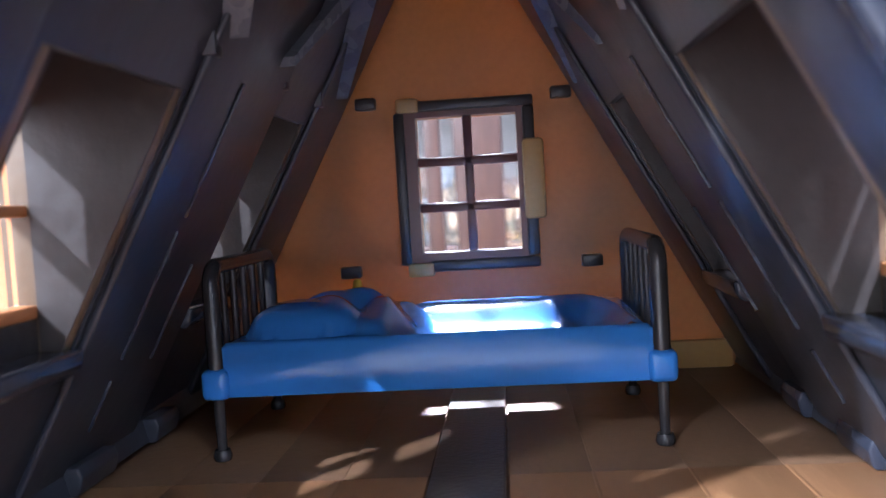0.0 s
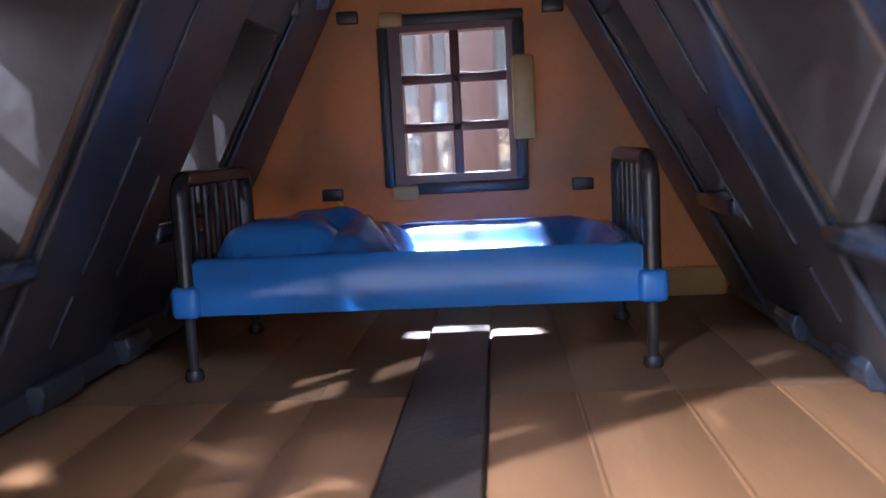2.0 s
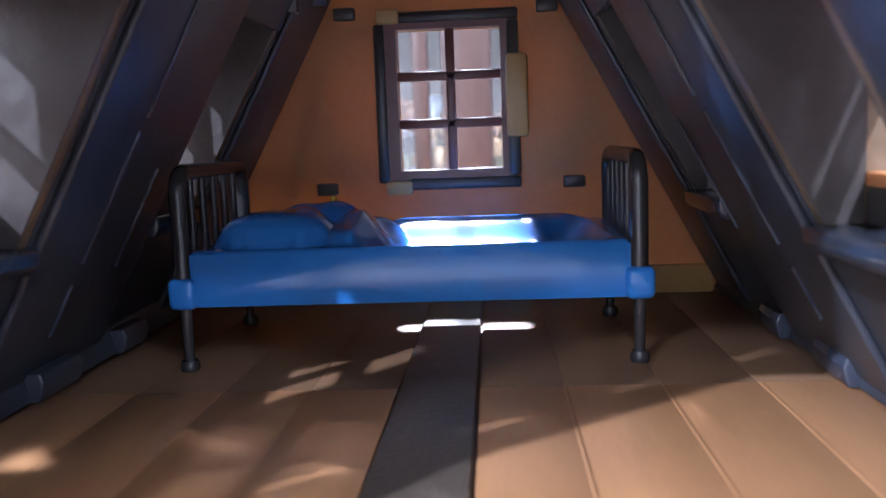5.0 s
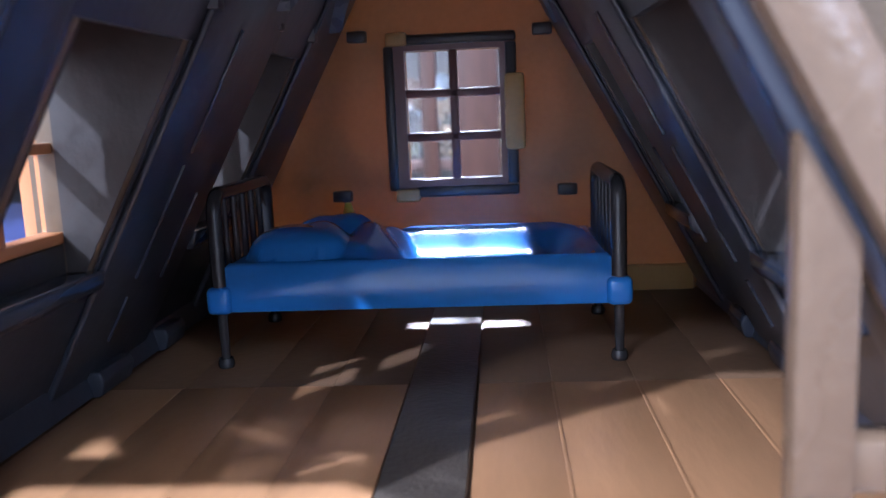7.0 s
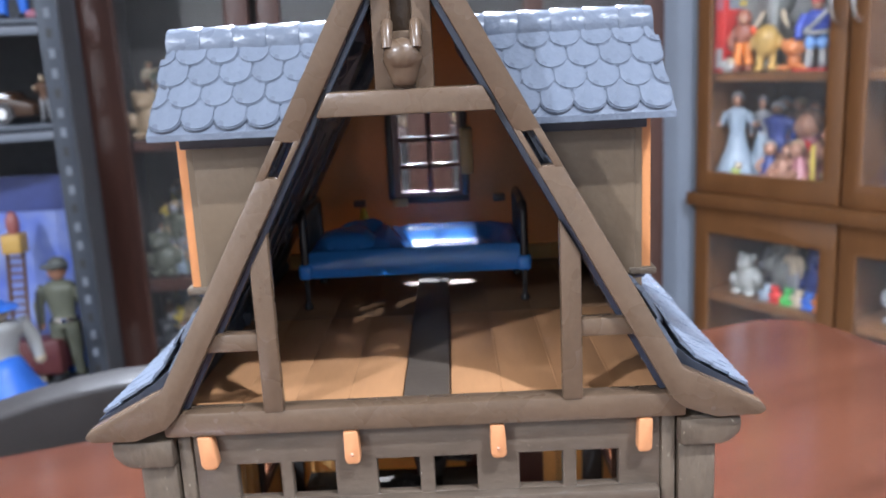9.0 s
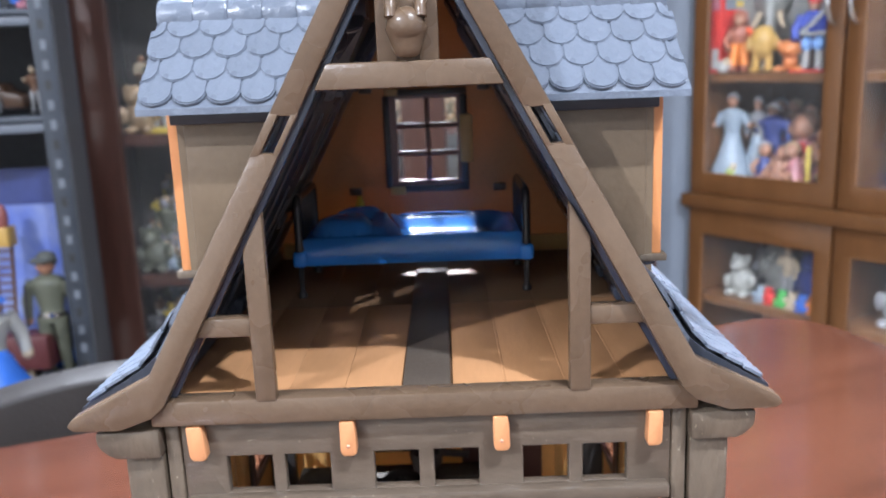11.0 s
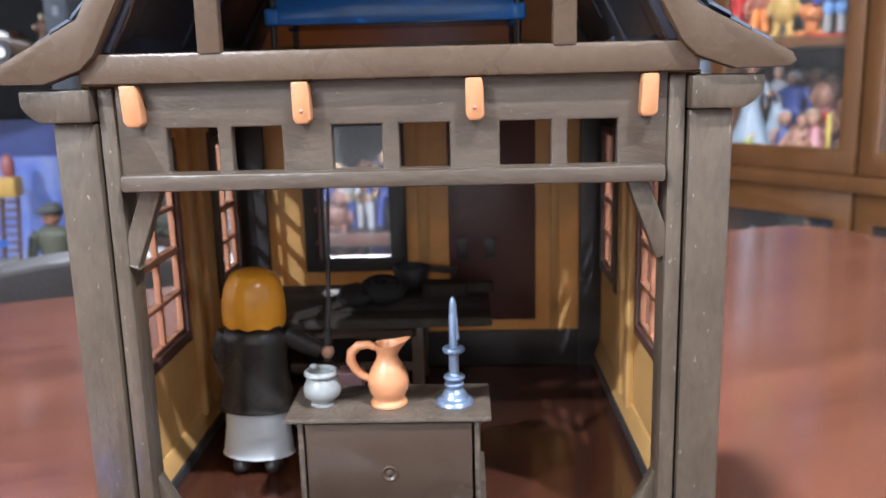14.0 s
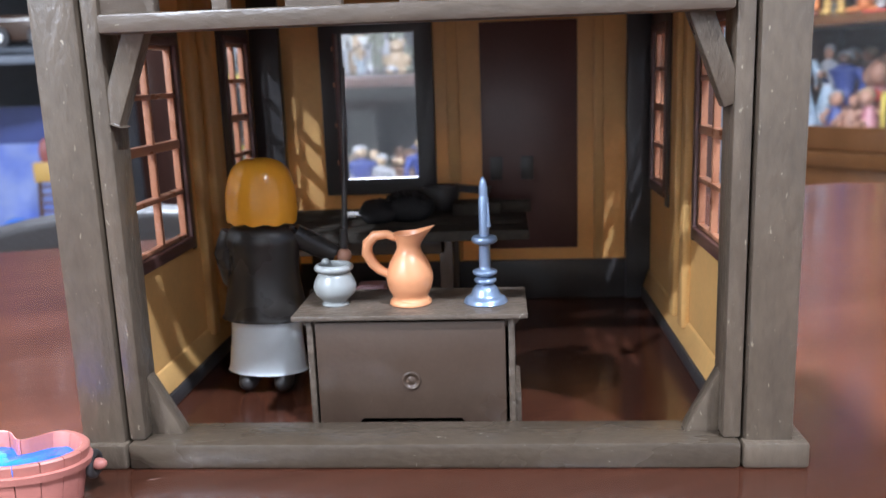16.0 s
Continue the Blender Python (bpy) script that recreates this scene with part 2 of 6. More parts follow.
def glass(name, tint=(1, 1, 1), haze=0.0):
    m = bpy.data.materials.new(name)
    m.use_nodes = True
    b = m.node_tree.nodes["Principled BSDF"]
    b.inputs["Base Color"].default_value = (*tint, 1)
    b.inputs["Transmission Weight"].default_value = 1.0
    b.inputs["Roughness"].default_value, b.inputs["IOR"].default_value = 0.02, 1.45
    # thin pale layer stands in for lens glare and reflected haze
    if haze:
        nt = m.node_tree
        haze_film = nt.nodes.new("ShaderNodeBsdfDiffuse")
        haze_film.inputs["Color"].default_value = (0.6, 0.6, 0.6, 1)
        spots = nt.nodes.new("ShaderNodeTexNoise")
        spots.inputs["Scale"].default_value, spots.inputs["Detail"].default_value = 9.0, 4.0
        amount = nt.nodes.new("ShaderNodeMapRange")
        amount.inputs["To Min"].default_value, amount.inputs["To Max"].default_value = haze * 0.4, haze * 1.6
        mixed = nt.nodes.new("ShaderNodeMixShader")
        nt.links.new(spots.outputs["Fac"], amount.inputs["Value"])
        nt.links.new(amount.outputs["Result"], mixed.inputs["Fac"])
        nt.links.new(b.outputs["BSDF"], mixed.inputs[1])
        nt.links.new(haze_film.outputs["BSDF"], mixed.inputs[2])
        nt.links.new(mixed.outputs["Shader"], nt.nodes["Material Output"].inputs["Surface"])
    return m


M_GLASS = glass("clear_glass", haze=0.035)

# ---- building helpers (all lengths below in decimetres) ----


def thing(name, label, category, at=(0, 0, 0), group="", kind="", turn=0.0):
    ob = new(name)
    ob.empty_display_size = 0.01
    ob.matrix_world = pose(at[0] * U, at[1] * U, at[2] * U, 0, 0, turn)
    return tagged(ob, label, category, group, kind)


def mesh_of(name, pieces, smooth=40):
    """One mesh from (bmesh, material) pieces."""
    me = bpy.data.meshes.new(name)
    whole = bmesh.new()
    for i, (bm, m) in enumerate(pieces):
        if m.name not in [x.name for x in me.materials]:
            me.materials.append(m)
        slot = [x.name for x in me.materials].index(m.name)
        for f in bm.faces:
            f.material_index = slot
        tmp = bpy.data.meshes.new("tmp")
        bm.to_mesh(tmp)
        bm.free()
        whole.from_mesh(tmp)
        bpy.data.meshes.remove(tmp)
    bmesh.ops.scale(whole, vec=(U, U, U), verts=whole.verts)
    bmesh.ops.recalc_face_normals(whole, faces=whole.faces)
    whole.to_mesh(me)
    whole.free()
    if smooth:
        me.shade_smooth()
        me.set_sharp_from_angle(angle=radians(smooth))
    return me


def part(name, bm, m, parent=None, label="", at=None, smooth=40):
    """One mesh object under a thing or a part; at: its own place in the parent."""
    pieces = bm if isinstance(bm, list) else [(bm, m)]
    ob = new(name, mesh_of(name, pieces, smooth))
    if parent is not None:
        ob.parent = parent
    if at is not None:
        ob.location = Vector(at) * U
    if label:
        ob["label"] = label
    return ob


def structure(name, bm, m, label, category, smooth=40):
    return tagged(part(name, bm, m, None, label, smooth=smooth), label, category, kind="structure")


def box(x0, x1, y0, y1, z0, z1, bevel=0.008, bm=None, segments=2):
    bm = bm or bmesh.new()
    t = bmesh.new()
    bmesh.ops.create_cube(t, size=1)
    for v in t.verts:
        v.co = Vector(((x0 + x1) / 2 + v.co.x * (x1 - x0), (y0 + y1) / 2 + v.co.y * (y1 - y0), (z0 + z1) / 2 + v.co.z * (z1 - z0)))
    if bevel:
        bmesh.ops.bevel(t, geom=t.edges, offset=min(bevel, 0.45 * min(abs(x1 - x0), abs(y1 - y0), abs(z1 - z0))), segments=segments, affect="EDGES", profile=0.5)
    return merge(bm, t)


def merge(bm, t):
    tmp = bpy.data.meshes.new("tmp")
    t.to_mesh(tmp)
    t.free()
    bm.from_mesh(tmp)
    bpy.data.meshes.remove(tmp)
    return bm


def prism(poly, a, b, axis="y", bevel=0.008, bm=None, segments=2):
    """A polygon pulled along an axis. axis y: points (x, z); axis x: points (y, z); axis z: points (x, y)."""
    bm = bm or bmesh.new()
    t = bmesh.new()

    def place(p, d):
        return {"y": (p[0], d, p[1]), "x": (d, p[0], p[1]), "z": (p[0], p[1], d)}[axis]

    low, high = [t.verts.new(place(p, a)) for p in poly], [t.verts.new(place(p, b)) for p in poly]
    t.faces.new(low), t.faces.new(high[::-1])
    n = len(poly)
    for i in range(n):
        t.faces.new((low[i], high[i], high[(i + 1) % n], low[(i + 1) % n]))
    bmesh.ops.recalc_face_normals(t, faces=t.faces)
    if bevel:
        bmesh.ops.bevel(t, geom=t.edges, offset=bevel, segments=segments, affect="EDGES", profile=0.5, clamp_overlap=True)
    return merge(bm, t)


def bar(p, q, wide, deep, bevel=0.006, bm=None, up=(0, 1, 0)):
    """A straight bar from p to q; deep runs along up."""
    bm = bm or bmesh.new()
    p, q, up = Vector(p), Vector(q), Vector(up)
    along = (q - p).normalized()
    side = along.cross(up).normalized()
    up = side.cross(along)
    t = bmesh.new()
    bmesh.ops.create_cube(t, size=1)
    ln = (q - p).length
    for v in t.verts:
        c = v.co.copy()
        v.co = (p + q) / 2 + along * c.x * ln + side * c.y * wide + up * c.z * deep
    if bevel:
        bmesh.ops.bevel(t, geom=t.edges, offset=bevel, segments=2, affect="EDGES", profile=0.5)
    return merge(bm, t)


def lathe(profile, at=(0, 0, 0), n=32, bm=None, squash=1.0):
    """A turned shape from (radius, height) points."""
    bm = bm or bmesh.new()
    t = bmesh.new()
    rings = []
    for r, z in profile:
        rings.append([t.verts.new((at[0] + r * math.cos(2 * math.pi * k / n), at[1] + r * squash * math.sin(2 * math.pi * k / n), at[2] + z)) for k in range(n)])
    for a, b in zip(rings, rings[1:]):
        for k in range(n):
            t.faces.new((a[k], a[(k + 1) % n], b[(k + 1) % n], b[k]))
    if profile[0][0] > 1e-5:
        t.faces.new(rings[0][::-1])
    if profile[-1][0] > 1e-5:
        t.faces.new(rings[-1])
    bmesh.ops.remove_doubles(t, verts=t.verts, dist=1e-6)
    return merge(bm, t)


def smooth_profile(points, steps=5):
    """Rounds a turned profile by a Catmull-Rom run through its points."""
    out = []
    p = [points[0], *points, points[-1]]
    for i in range(1, len(p) - 2):
        for s in range(steps):
            u = s / steps
            out.append(tuple(0.5 * (2 * p[i][k] + (p[i + 1][k] - p[i - 1][k]) * u + (2 * p[i - 1][k] - 5 * p[i][k] + 4 * p[i + 1][k] - p[i + 2][k]) * u * u
                                    + (3 * p[i][k] - p[i - 1][k] - 3 * p[i + 1][k] + p[i + 2][k]) * u ** 3) for k in range(2)))
    out.append(points[-1])
    return [(max(0.0, r), z) for r, z in out]


def tube(points, r, n=12, bm=None, radii=None):
    """A round rod along points."""
    bm = bm or bmesh.new()
    t = bmesh.new()
    pts = [Vector(p) for p in points]
    rings = []
    for i, p in enumerate(pts):
        d = (pts[min(i + 1, len(pts) - 1)] - pts[max(i - 1, 0)]).normalized()
        a = d.orthogonal().normalized() if i == 0 else (last - d * last.dot(d)).normalized()
        last = a
        b = d.cross(a)
        rr = radii[i] if radii else r
        rings.append([t.verts.new(p + a * rr * math.cos(2 * math.pi * k / n) + b * rr * math.sin(2 * math.pi * k / n)) for k in range(n)])
    for a, b in zip(rings, rings[1:]):
        for k in range(n):
            t.faces.new((a[k], a[(k + 1) % n], b[(k + 1) % n], b[k]))
    t.faces.new(rings[0][::-1]), t.faces.new(rings[-1])
    return merge(bm, t)


def ball(at, rx, ry=None, rz=None, bm=None, n=20):
    bm = bm or bmesh.new()
    t = bmesh.new()
    bmesh.ops.create_uvsphere(t, u_segments=n, v_segments=n // 2 + 2, radius=1)
    for v in t.verts:
        v.co = Vector((at[0] + v.co.x * rx, at[1] + v.co.y * (ry or rx), at[2] + v.co.z * (rz or rx)))
    return merge(bm, t)


def arc(c, r, a0, a1, n, plane="xz"):
    out = []
    for k in range(n + 1):
        a = radians(a0 + (a1 - a0) * k / n)
        u, v = r * math.cos(a), r * math.sin(a)
        out.append({"xz": (c[0] + u, c[1], c[2] + v), "yz": (c[0], c[1] + u, c[2] + v), "xy": (c[0] + u, c[1] + v, c[2])}[plane])
    return out


def wall_with_openings(axis, a, b, u0, u1, z0, z1, openings, bevel=0.0):
    """A slab from a to b across, u0..u1 along, with rectangular openings (u0, u1, z0, z1)."""
    us = sorted({u0, u1, *[o[0] for o in openings], *[o[1] for o in openings]})
    zs = sorted({z0, z1, *[o[2] for o in openings], *[o[3] for o in openings]})
    bm = bmesh.new()
    cells = {}
    for i in range(len(us) - 1):
        for k in range(len(zs) - 1):
            uc, zc = (us[i] + us[i + 1]) / 2, (zs[k] + zs[k + 1]) / 2
            cells[i, k] = not any(o[0] < uc < o[1] and o[2] < zc < o[3] for o in openings)

    def quad(*p):
        bm.faces.new([bm.verts.new({"x": (d, u, z), "y": (u, d, z)}[axis]) for u, d, z in p])

    for (i, k), solid in cells.items():
        if not solid:
            continue
        p, q, r, t = us[i], us[i + 1], zs[k], zs[k + 1]
        quad((p, a, r), (q, a, r), (q, a, t), (p, a, t))
        quad((p, b, r), (p, b, t), (q, b, t), (q, b, r))
        if not cells.get((i - 1, k)):
            quad((p, a, r), (p, a, t), (p, b, t), (p, b, r))
        if not cells.get((i + 1, k)):
            quad((q, a, r), (q, b, r), (q, b, t), (q, a, t))
        if not cells.get((i, k - 1)):
            quad((p, a, r), (p, b, r), (q, b, r), (q, a, r))
        if not cells.get((i, k + 1)):
            quad((p, a, t), (q, a, t), (q, b, t), (p, b, t))
    bmesh.ops.remove_doubles(bm, verts=bm.verts, dist=1e-5)
    bmesh.ops.recalc_face_normals(bm, faces=bm.faces)
    if bevel:
        bmesh.ops.dissolve_limit(bm, angle_limit=0.02, verts=bm.verts, edges=bm.edges)
        sharp = [e for e in bm.edges if len(e.link_faces) == 2 and e.calc_face_angle(0) > 0.8]
        bmesh.ops.bevel(bm, geom=sharp, offset=bevel, segments=2, affect="EDGES", profile=0.5)
    return bm



# ---- the room: floor, walls, ceiling ----
structure("floor", box(-28, 26, -50, 31, -7.7, -7.5, 0), M_ROOMFLOOR, "brown floor of the room", "floor")
structure("ceiling", box(-28, 26, -50, 31, CEILING * 10, CEILING * 10 + 0.3, 0), M_CEIL, "white painted ceiling", "ceiling")
structure("wall_north", box(-28, 26, 29, 30, -7.5, 20, 0), M_WALLP, "blue-grey painted far wall behind the cabinets", "wall")
structure("wall_pier", box(5.1, 6.2, 18.0, 20.5, -7.5, 20, 0.02), M_WALLP, "blue-grey painted wall pier between the cabinets", "wall")
# the next three walls are unseen; their tones are set for bounced light
structure("wall_south", box(-28, 26, -46, -45, -7.5, 20, 0), M_ROOMWALL, "beige painted wall of the room", "wall")
structure("wall_west", box(-26, -25, -45, 29, -7.5, 20, 0), M_ROOMWALL, "beige painted side wall", "wall")
structure("wall_east", box(23, 24, -45, 29, -7.5, 20, 0), M_WALLP, "blue-grey painted side wall", "wall")
# a rim at every lamp place, the added fill lamps included
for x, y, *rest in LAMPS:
    t = thing("ceiling_light", "unseen round white ceiling downlight, partly added fill", "ceiling light", (x * 10, y * 10, CEILING * 10), "downlights in the ceiling")
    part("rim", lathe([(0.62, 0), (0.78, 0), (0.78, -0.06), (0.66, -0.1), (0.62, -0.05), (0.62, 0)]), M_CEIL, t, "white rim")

# ---- the toy house ----
house = thing("toy_house", "brown plastic timber-framed toy house with open front and blue-grey shingle roof", "toy house")
for s in (-1, 1):
    def sx(a, b, y0, y1, z0, z1, bevel=0.008):
        lo, hi = sorted((a * s, b * s))
        return box(lo, hi, y0, y1, z0, z1, bevel)
    pil = part("pillar", sx(0.798, 0.917, 0.0, 0.14, 0.0, 1.3, 0.012), M_TIMBER, house)
    part("base_block", sx(0.79, 0.952, -0.022, 0.145, 0.0, 0.068, 0.01), M_TIMBER, pil)
    cap = [(0.795, 1.30), (0.93, 1.30), (0.955, 1.312), (0.978, 1.335), (0.985, 1.35), (0.985, 1.388), (0.795, 1.388)]
    part("capital", prism([(x * s, z) for x, z in cap], -0.03, 0.16), M_TIMBER, pil)
    part("post", sx(0.744, 0.79, 0.004, 0.11, 0.07, 1.392, 0.01), M_TIMBER, house)
    part("gusset", prism([(0.746 * s, 0.068), (0.66 * s, 0.068), (0.668 * s, 0.088), (0.746 * s, 0.235)], 0.05, 0.1, bevel=0.004), M_TIMBER, house)
    part("brace", bar((0.75 * s, 0.035, 0.9), (0.662 * s, 0.035, 1.125), 0.055, 0.05), M_TIMBER, house)
    # rear pillars
    part("pillar", sx(0.80, 0.905, 1.66, 1.8, 0.0, 1.39, 0.012), M_TIMBER, house)
part("sill_beam", box(-0.786, 0.786, -0.02, 0.13, 0.0, 0.07, 0.01), M_SILL, house, "scratched brown bottom beam")

# lintel with six square holes
HOLES = [(-0.61, -0.471), (-0.433, -0.295), (-0.16, -0.024), (0.023, 0.16), (0.295, 0.434), (0.477, 0.612)]
lin = wall_with_openings("y", 0.012, 0.055, -0.743, 0.743, 1.12, 1.4, [(p, q, 1.157, 1.278) for p, q in HOLES], 0.006)
part("lintel", lin, M_LINTEL, house, "brown lintel board with six square holes")
part("rail", box(-0.735, 0.735, -0.03, 0.03, 1.11, 1.156, 0.009), M_LINTEL, house)
for i, x in enumerate((-0.687, -0.232, 0.228, 0.687)):
    lean = 0.004 if i == 0 else (-0.004 if i == 3 else 0)
    c = part("clip", prism([(x - 0.024 - lean, 1.395), (x + 0.02 - lean, 1.395), (x + 0.024, 1.37), (x + 0.026 + lean, 1.295), (x + 0.016 + lean, 1.284), (x - 0.016 + lean, 1.284), (x - 0.024, 1.3)], -0.03, 0.013, bevel=0.006), M_CLIP, house, "salmon plastic clip")
    if i in (1, 2):
        part("pin", ball((x, -0.03, 1.318), 0.006, 0.004, 0.006, n=10), M_SKIN, c)

# ground-floor walls with two windows on each side
WIN = {-1: [(0.33, 0.74, 0.48, 1.11, 4), (1.27, 1.54, 0.55, 1.14, 4)], 1: [(0.42, 0.76, 0.47, 1.11, 4), (1.3, 1.57, 0.53, 1.13, 4)]}
SIDE = {-1: 0.86, 1: 0.838}


def muntin_window(name, parent, s, x, y0, y1, z0, z1, rows, cols=2, tilt=0.0, m_frame=M_MAROON, m_bar=M_MUNTIN, deep=0.028):
    """A small casement in a wall that faces x; the frame stands on both faces."""
    w = 0.026
    lo, hi = sorted((x - s * 0.014, x + s * deep))
    bm = wall_with_openings("x", lo, hi, y0 - w, y1 + w, z0 - w - 0.014, z1 + w, [(y0, y1, z0, z1)], 0.005)
    win = part(name, bm, m_frame, parent, "dark brown window frame")
    lo, hi = sorted((x + s * 0.002, x + s * 0.024))
    for c in range(1, cols):
        y = y0 + (y1 - y0) * c / cols
        part("muntin", box(lo, hi, y - 0.009, y + 0.009, z0, z1, 0.003), m_bar, win, "pink-brown glazing bar")
    for r in range(1, rows):
        z = z0 + (z1 - z0) * r / rows
        g = 0.014 if r == rows // 2 else 0.008
        part("muntin", box(lo - 0.004, hi + 0.004, y0, y1, z - g, z + g, 0.003), m_bar, win, "pink-brown glazing bar")
    part("casement_edge", box(lo, hi, y0, y0 + 0.014, z0, z1, 0.003), m_bar, win)
    part("casement_edge", box(lo, hi, y1 - 0.014, y1, z0, z1, 0.003), m_bar, win)
    part("casement_edge", box(lo, hi, y0, y1, z0, z0 + 0.014, 0.003), m_bar, win)
    part("casement_edge", box(lo, hi, y0, y1, z1 - 0.014, z1, 0.003), m_bar, win)
    return win


for s in (-1, 1):
    wx = SIDE[s]
    x0, x1 = sorted((wx * s, (wx + 0.022) * s))
    opens = [(y0, y1, z0, z1) for y0, y1, z0, z1, r in WIN[s]]
    wall = part("side_wall", wall_with_openings("x", x0, x1, 0.13, 1.7, 0.0, 1.4, opens), M_YELLOW, house, "ochre yellow inner side wall", smooth=0)
    lo, hi = sorted(((wx - 0.03) * s, (wx + 0.002) * s))
    for y0, y1 in ((0.83, 0.89), (0.98, 1.06)):
        part("pilaster", box(lo, hi, y0, y1, 0.1, 1.4, 0.01), M_YELLOW, wall)
    lo, hi = sorted((0.735 * s, (wx + 0.002) * s))
    part("pilaster", box(lo, hi, 1.62, 1.668, 0.0, 1.4, 0.006), M_BLACK, wall, "black corner post")
    part("ledge", prism([((wx + 0.001) * s, 0.125), ((wx - 0.008) * s, 0.12), ((wx - 0.03) * s, 0.052), ((wx + 0.001) * s, 0.05)], 0.12, 1.62, bevel=0.003), M_YELLOW, wall)
    lo, hi = sorted(((wx - 0.035) * s, (wx + 0.002) * s))
    part("plinth", box(lo, hi, 0.12, 1.65, 0.0, 0.048, 0.004), M_BLACK, wall, "black base strip")
    for y0, y1, z0, z1, r in WIN[s]:
        w = muntin_window("window", wall, s, wx * s, y0, y1, z0, z1, r)
        lo, hi = sorted(((wx - 0.008) * s, (wx - 0.0005) * s))
        for ya, yb, za, zb in ((y0 - 0.085, y0 - 0.02, z0 - 0.07, z1 + 0.05), (y1 + 0.02, y1 + 0.05, z0 - 0.05, z1 + 0.05), (y0 - 0.05, y1 + 0.04, z1 + 0.02, z1 + 0.09)):
            part("surround", box(lo, hi, ya, yb, za, zb, 0.003), M_BLACK, w, "black window surround")

# back wall with a big window and a door
back = part("back_wall", wall_with_openings("y", 1.67, 1.71, -0.87, 0.85, 0.0, 1.4, [(-0.48, -0.15, 0.545, 1.175)]), M_YELLOW, house, "ochre yellow inner back wall", smooth=0)
part("plinth", box(-0.83, 0.805, 1.64, 1.672, 0.0, 0.172, 0.004), M_BLACK, back, "black base strip")
bw = wall_with_openings("y", 1.64, 1.69, -0.565, -0.08, 0.482, 1.23, [(-0.47, -0.158, 0.552, 1.17)], 0.006)
win = part("window", bw, M_BLACK, back, "black window surround")
sash = part("sash", box(-0.492, -0.482, 1.575, 1.665, 0.54, 1.172, 0.004), M_MAROON, win, "open casement seen edge-on")
for z in (0.62, 0.78, 0.95, 1.1):
    part("hinge_pin", box(-0.504, -0.487, 1.6, 1.63, z, z + 0.02, 0.003), M_MUNTIN, sash)
part("sill", box(-0.48, -0.15, 1.65, 1.7, 0.54, 0.553, 0.004), M_MAROON, win, "maroon-brown sill")
door = part("door", box(0.12, 0.53, 1.655, 1.69, 0.225, 1.197, 0.005), M_MAROON, back, "plain maroon-brown door")
for x in (0.153, 0.286):
    part("slot", box(x, x + 0.055, 1.65, 1.66, 0.53, 0.632, 0.004), M_BLACK, door, "black handle slot")
part("pilaster", box(-0.025, 0.025, 1.655, 1.675, 0.172, 1.4, 0.006), M_YELLOW, back)
part("pilaster", box(0.6, 0.64, 1.655, 1.675, 0.172, 1.4, 0.006), M_YELLOW, back)

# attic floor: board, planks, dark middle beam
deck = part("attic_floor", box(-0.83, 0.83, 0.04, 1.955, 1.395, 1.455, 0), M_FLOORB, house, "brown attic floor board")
XS_R, XS_L = [0.087, 0.25, 0.434, 0.615, 0.79], [-0.07, -0.243, -0.415, -0.59, -0.77]
for xs in (XS_R, XS_L):
    for a, b in zip(xs, xs[1:]):
        a, b = min(a, b), max(a, b)
        gap = 0.0015 if a > 0 else 0.0005
        part("plank", box(a + gap, b - gap, 0.045, 0.96, 1.452, 1.465, gap * 1.6), M_PLANK, deck, "tan floor plank" if a == xs[0] else "")
        # rear planks are darker and slightly lower than the front ones
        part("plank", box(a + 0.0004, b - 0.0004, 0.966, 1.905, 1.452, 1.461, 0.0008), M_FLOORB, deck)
for x in XS_R[1:4]:
    part("seam_bead", box(x - 0.0035, x + 0.0035, 0.045, 0.96, 1.46, 1.467, 0.002), M_PLANK, deck)
# unseen ledge, added to keep rear lamp light off the work table
part("rear_ledge", box(-0.83, 0.83, 1.956, 2.3, 1.395, 1.44, 0.006), M_FLOORB, deck, "unseen brown ledge added to shade the back window")
part("middle_beam", box(-0.066, 0.082, 0.04, 1.905, 1.454, 1.471, 0.005), M_STRIPE, deck, "dark brown middle beam")

# front truss

def outer_x(z):
    return 0.795 - (z - 1.56) / 1.823


def inner_x(z):
    return 0.426 - (z - 2.05) / 1.834


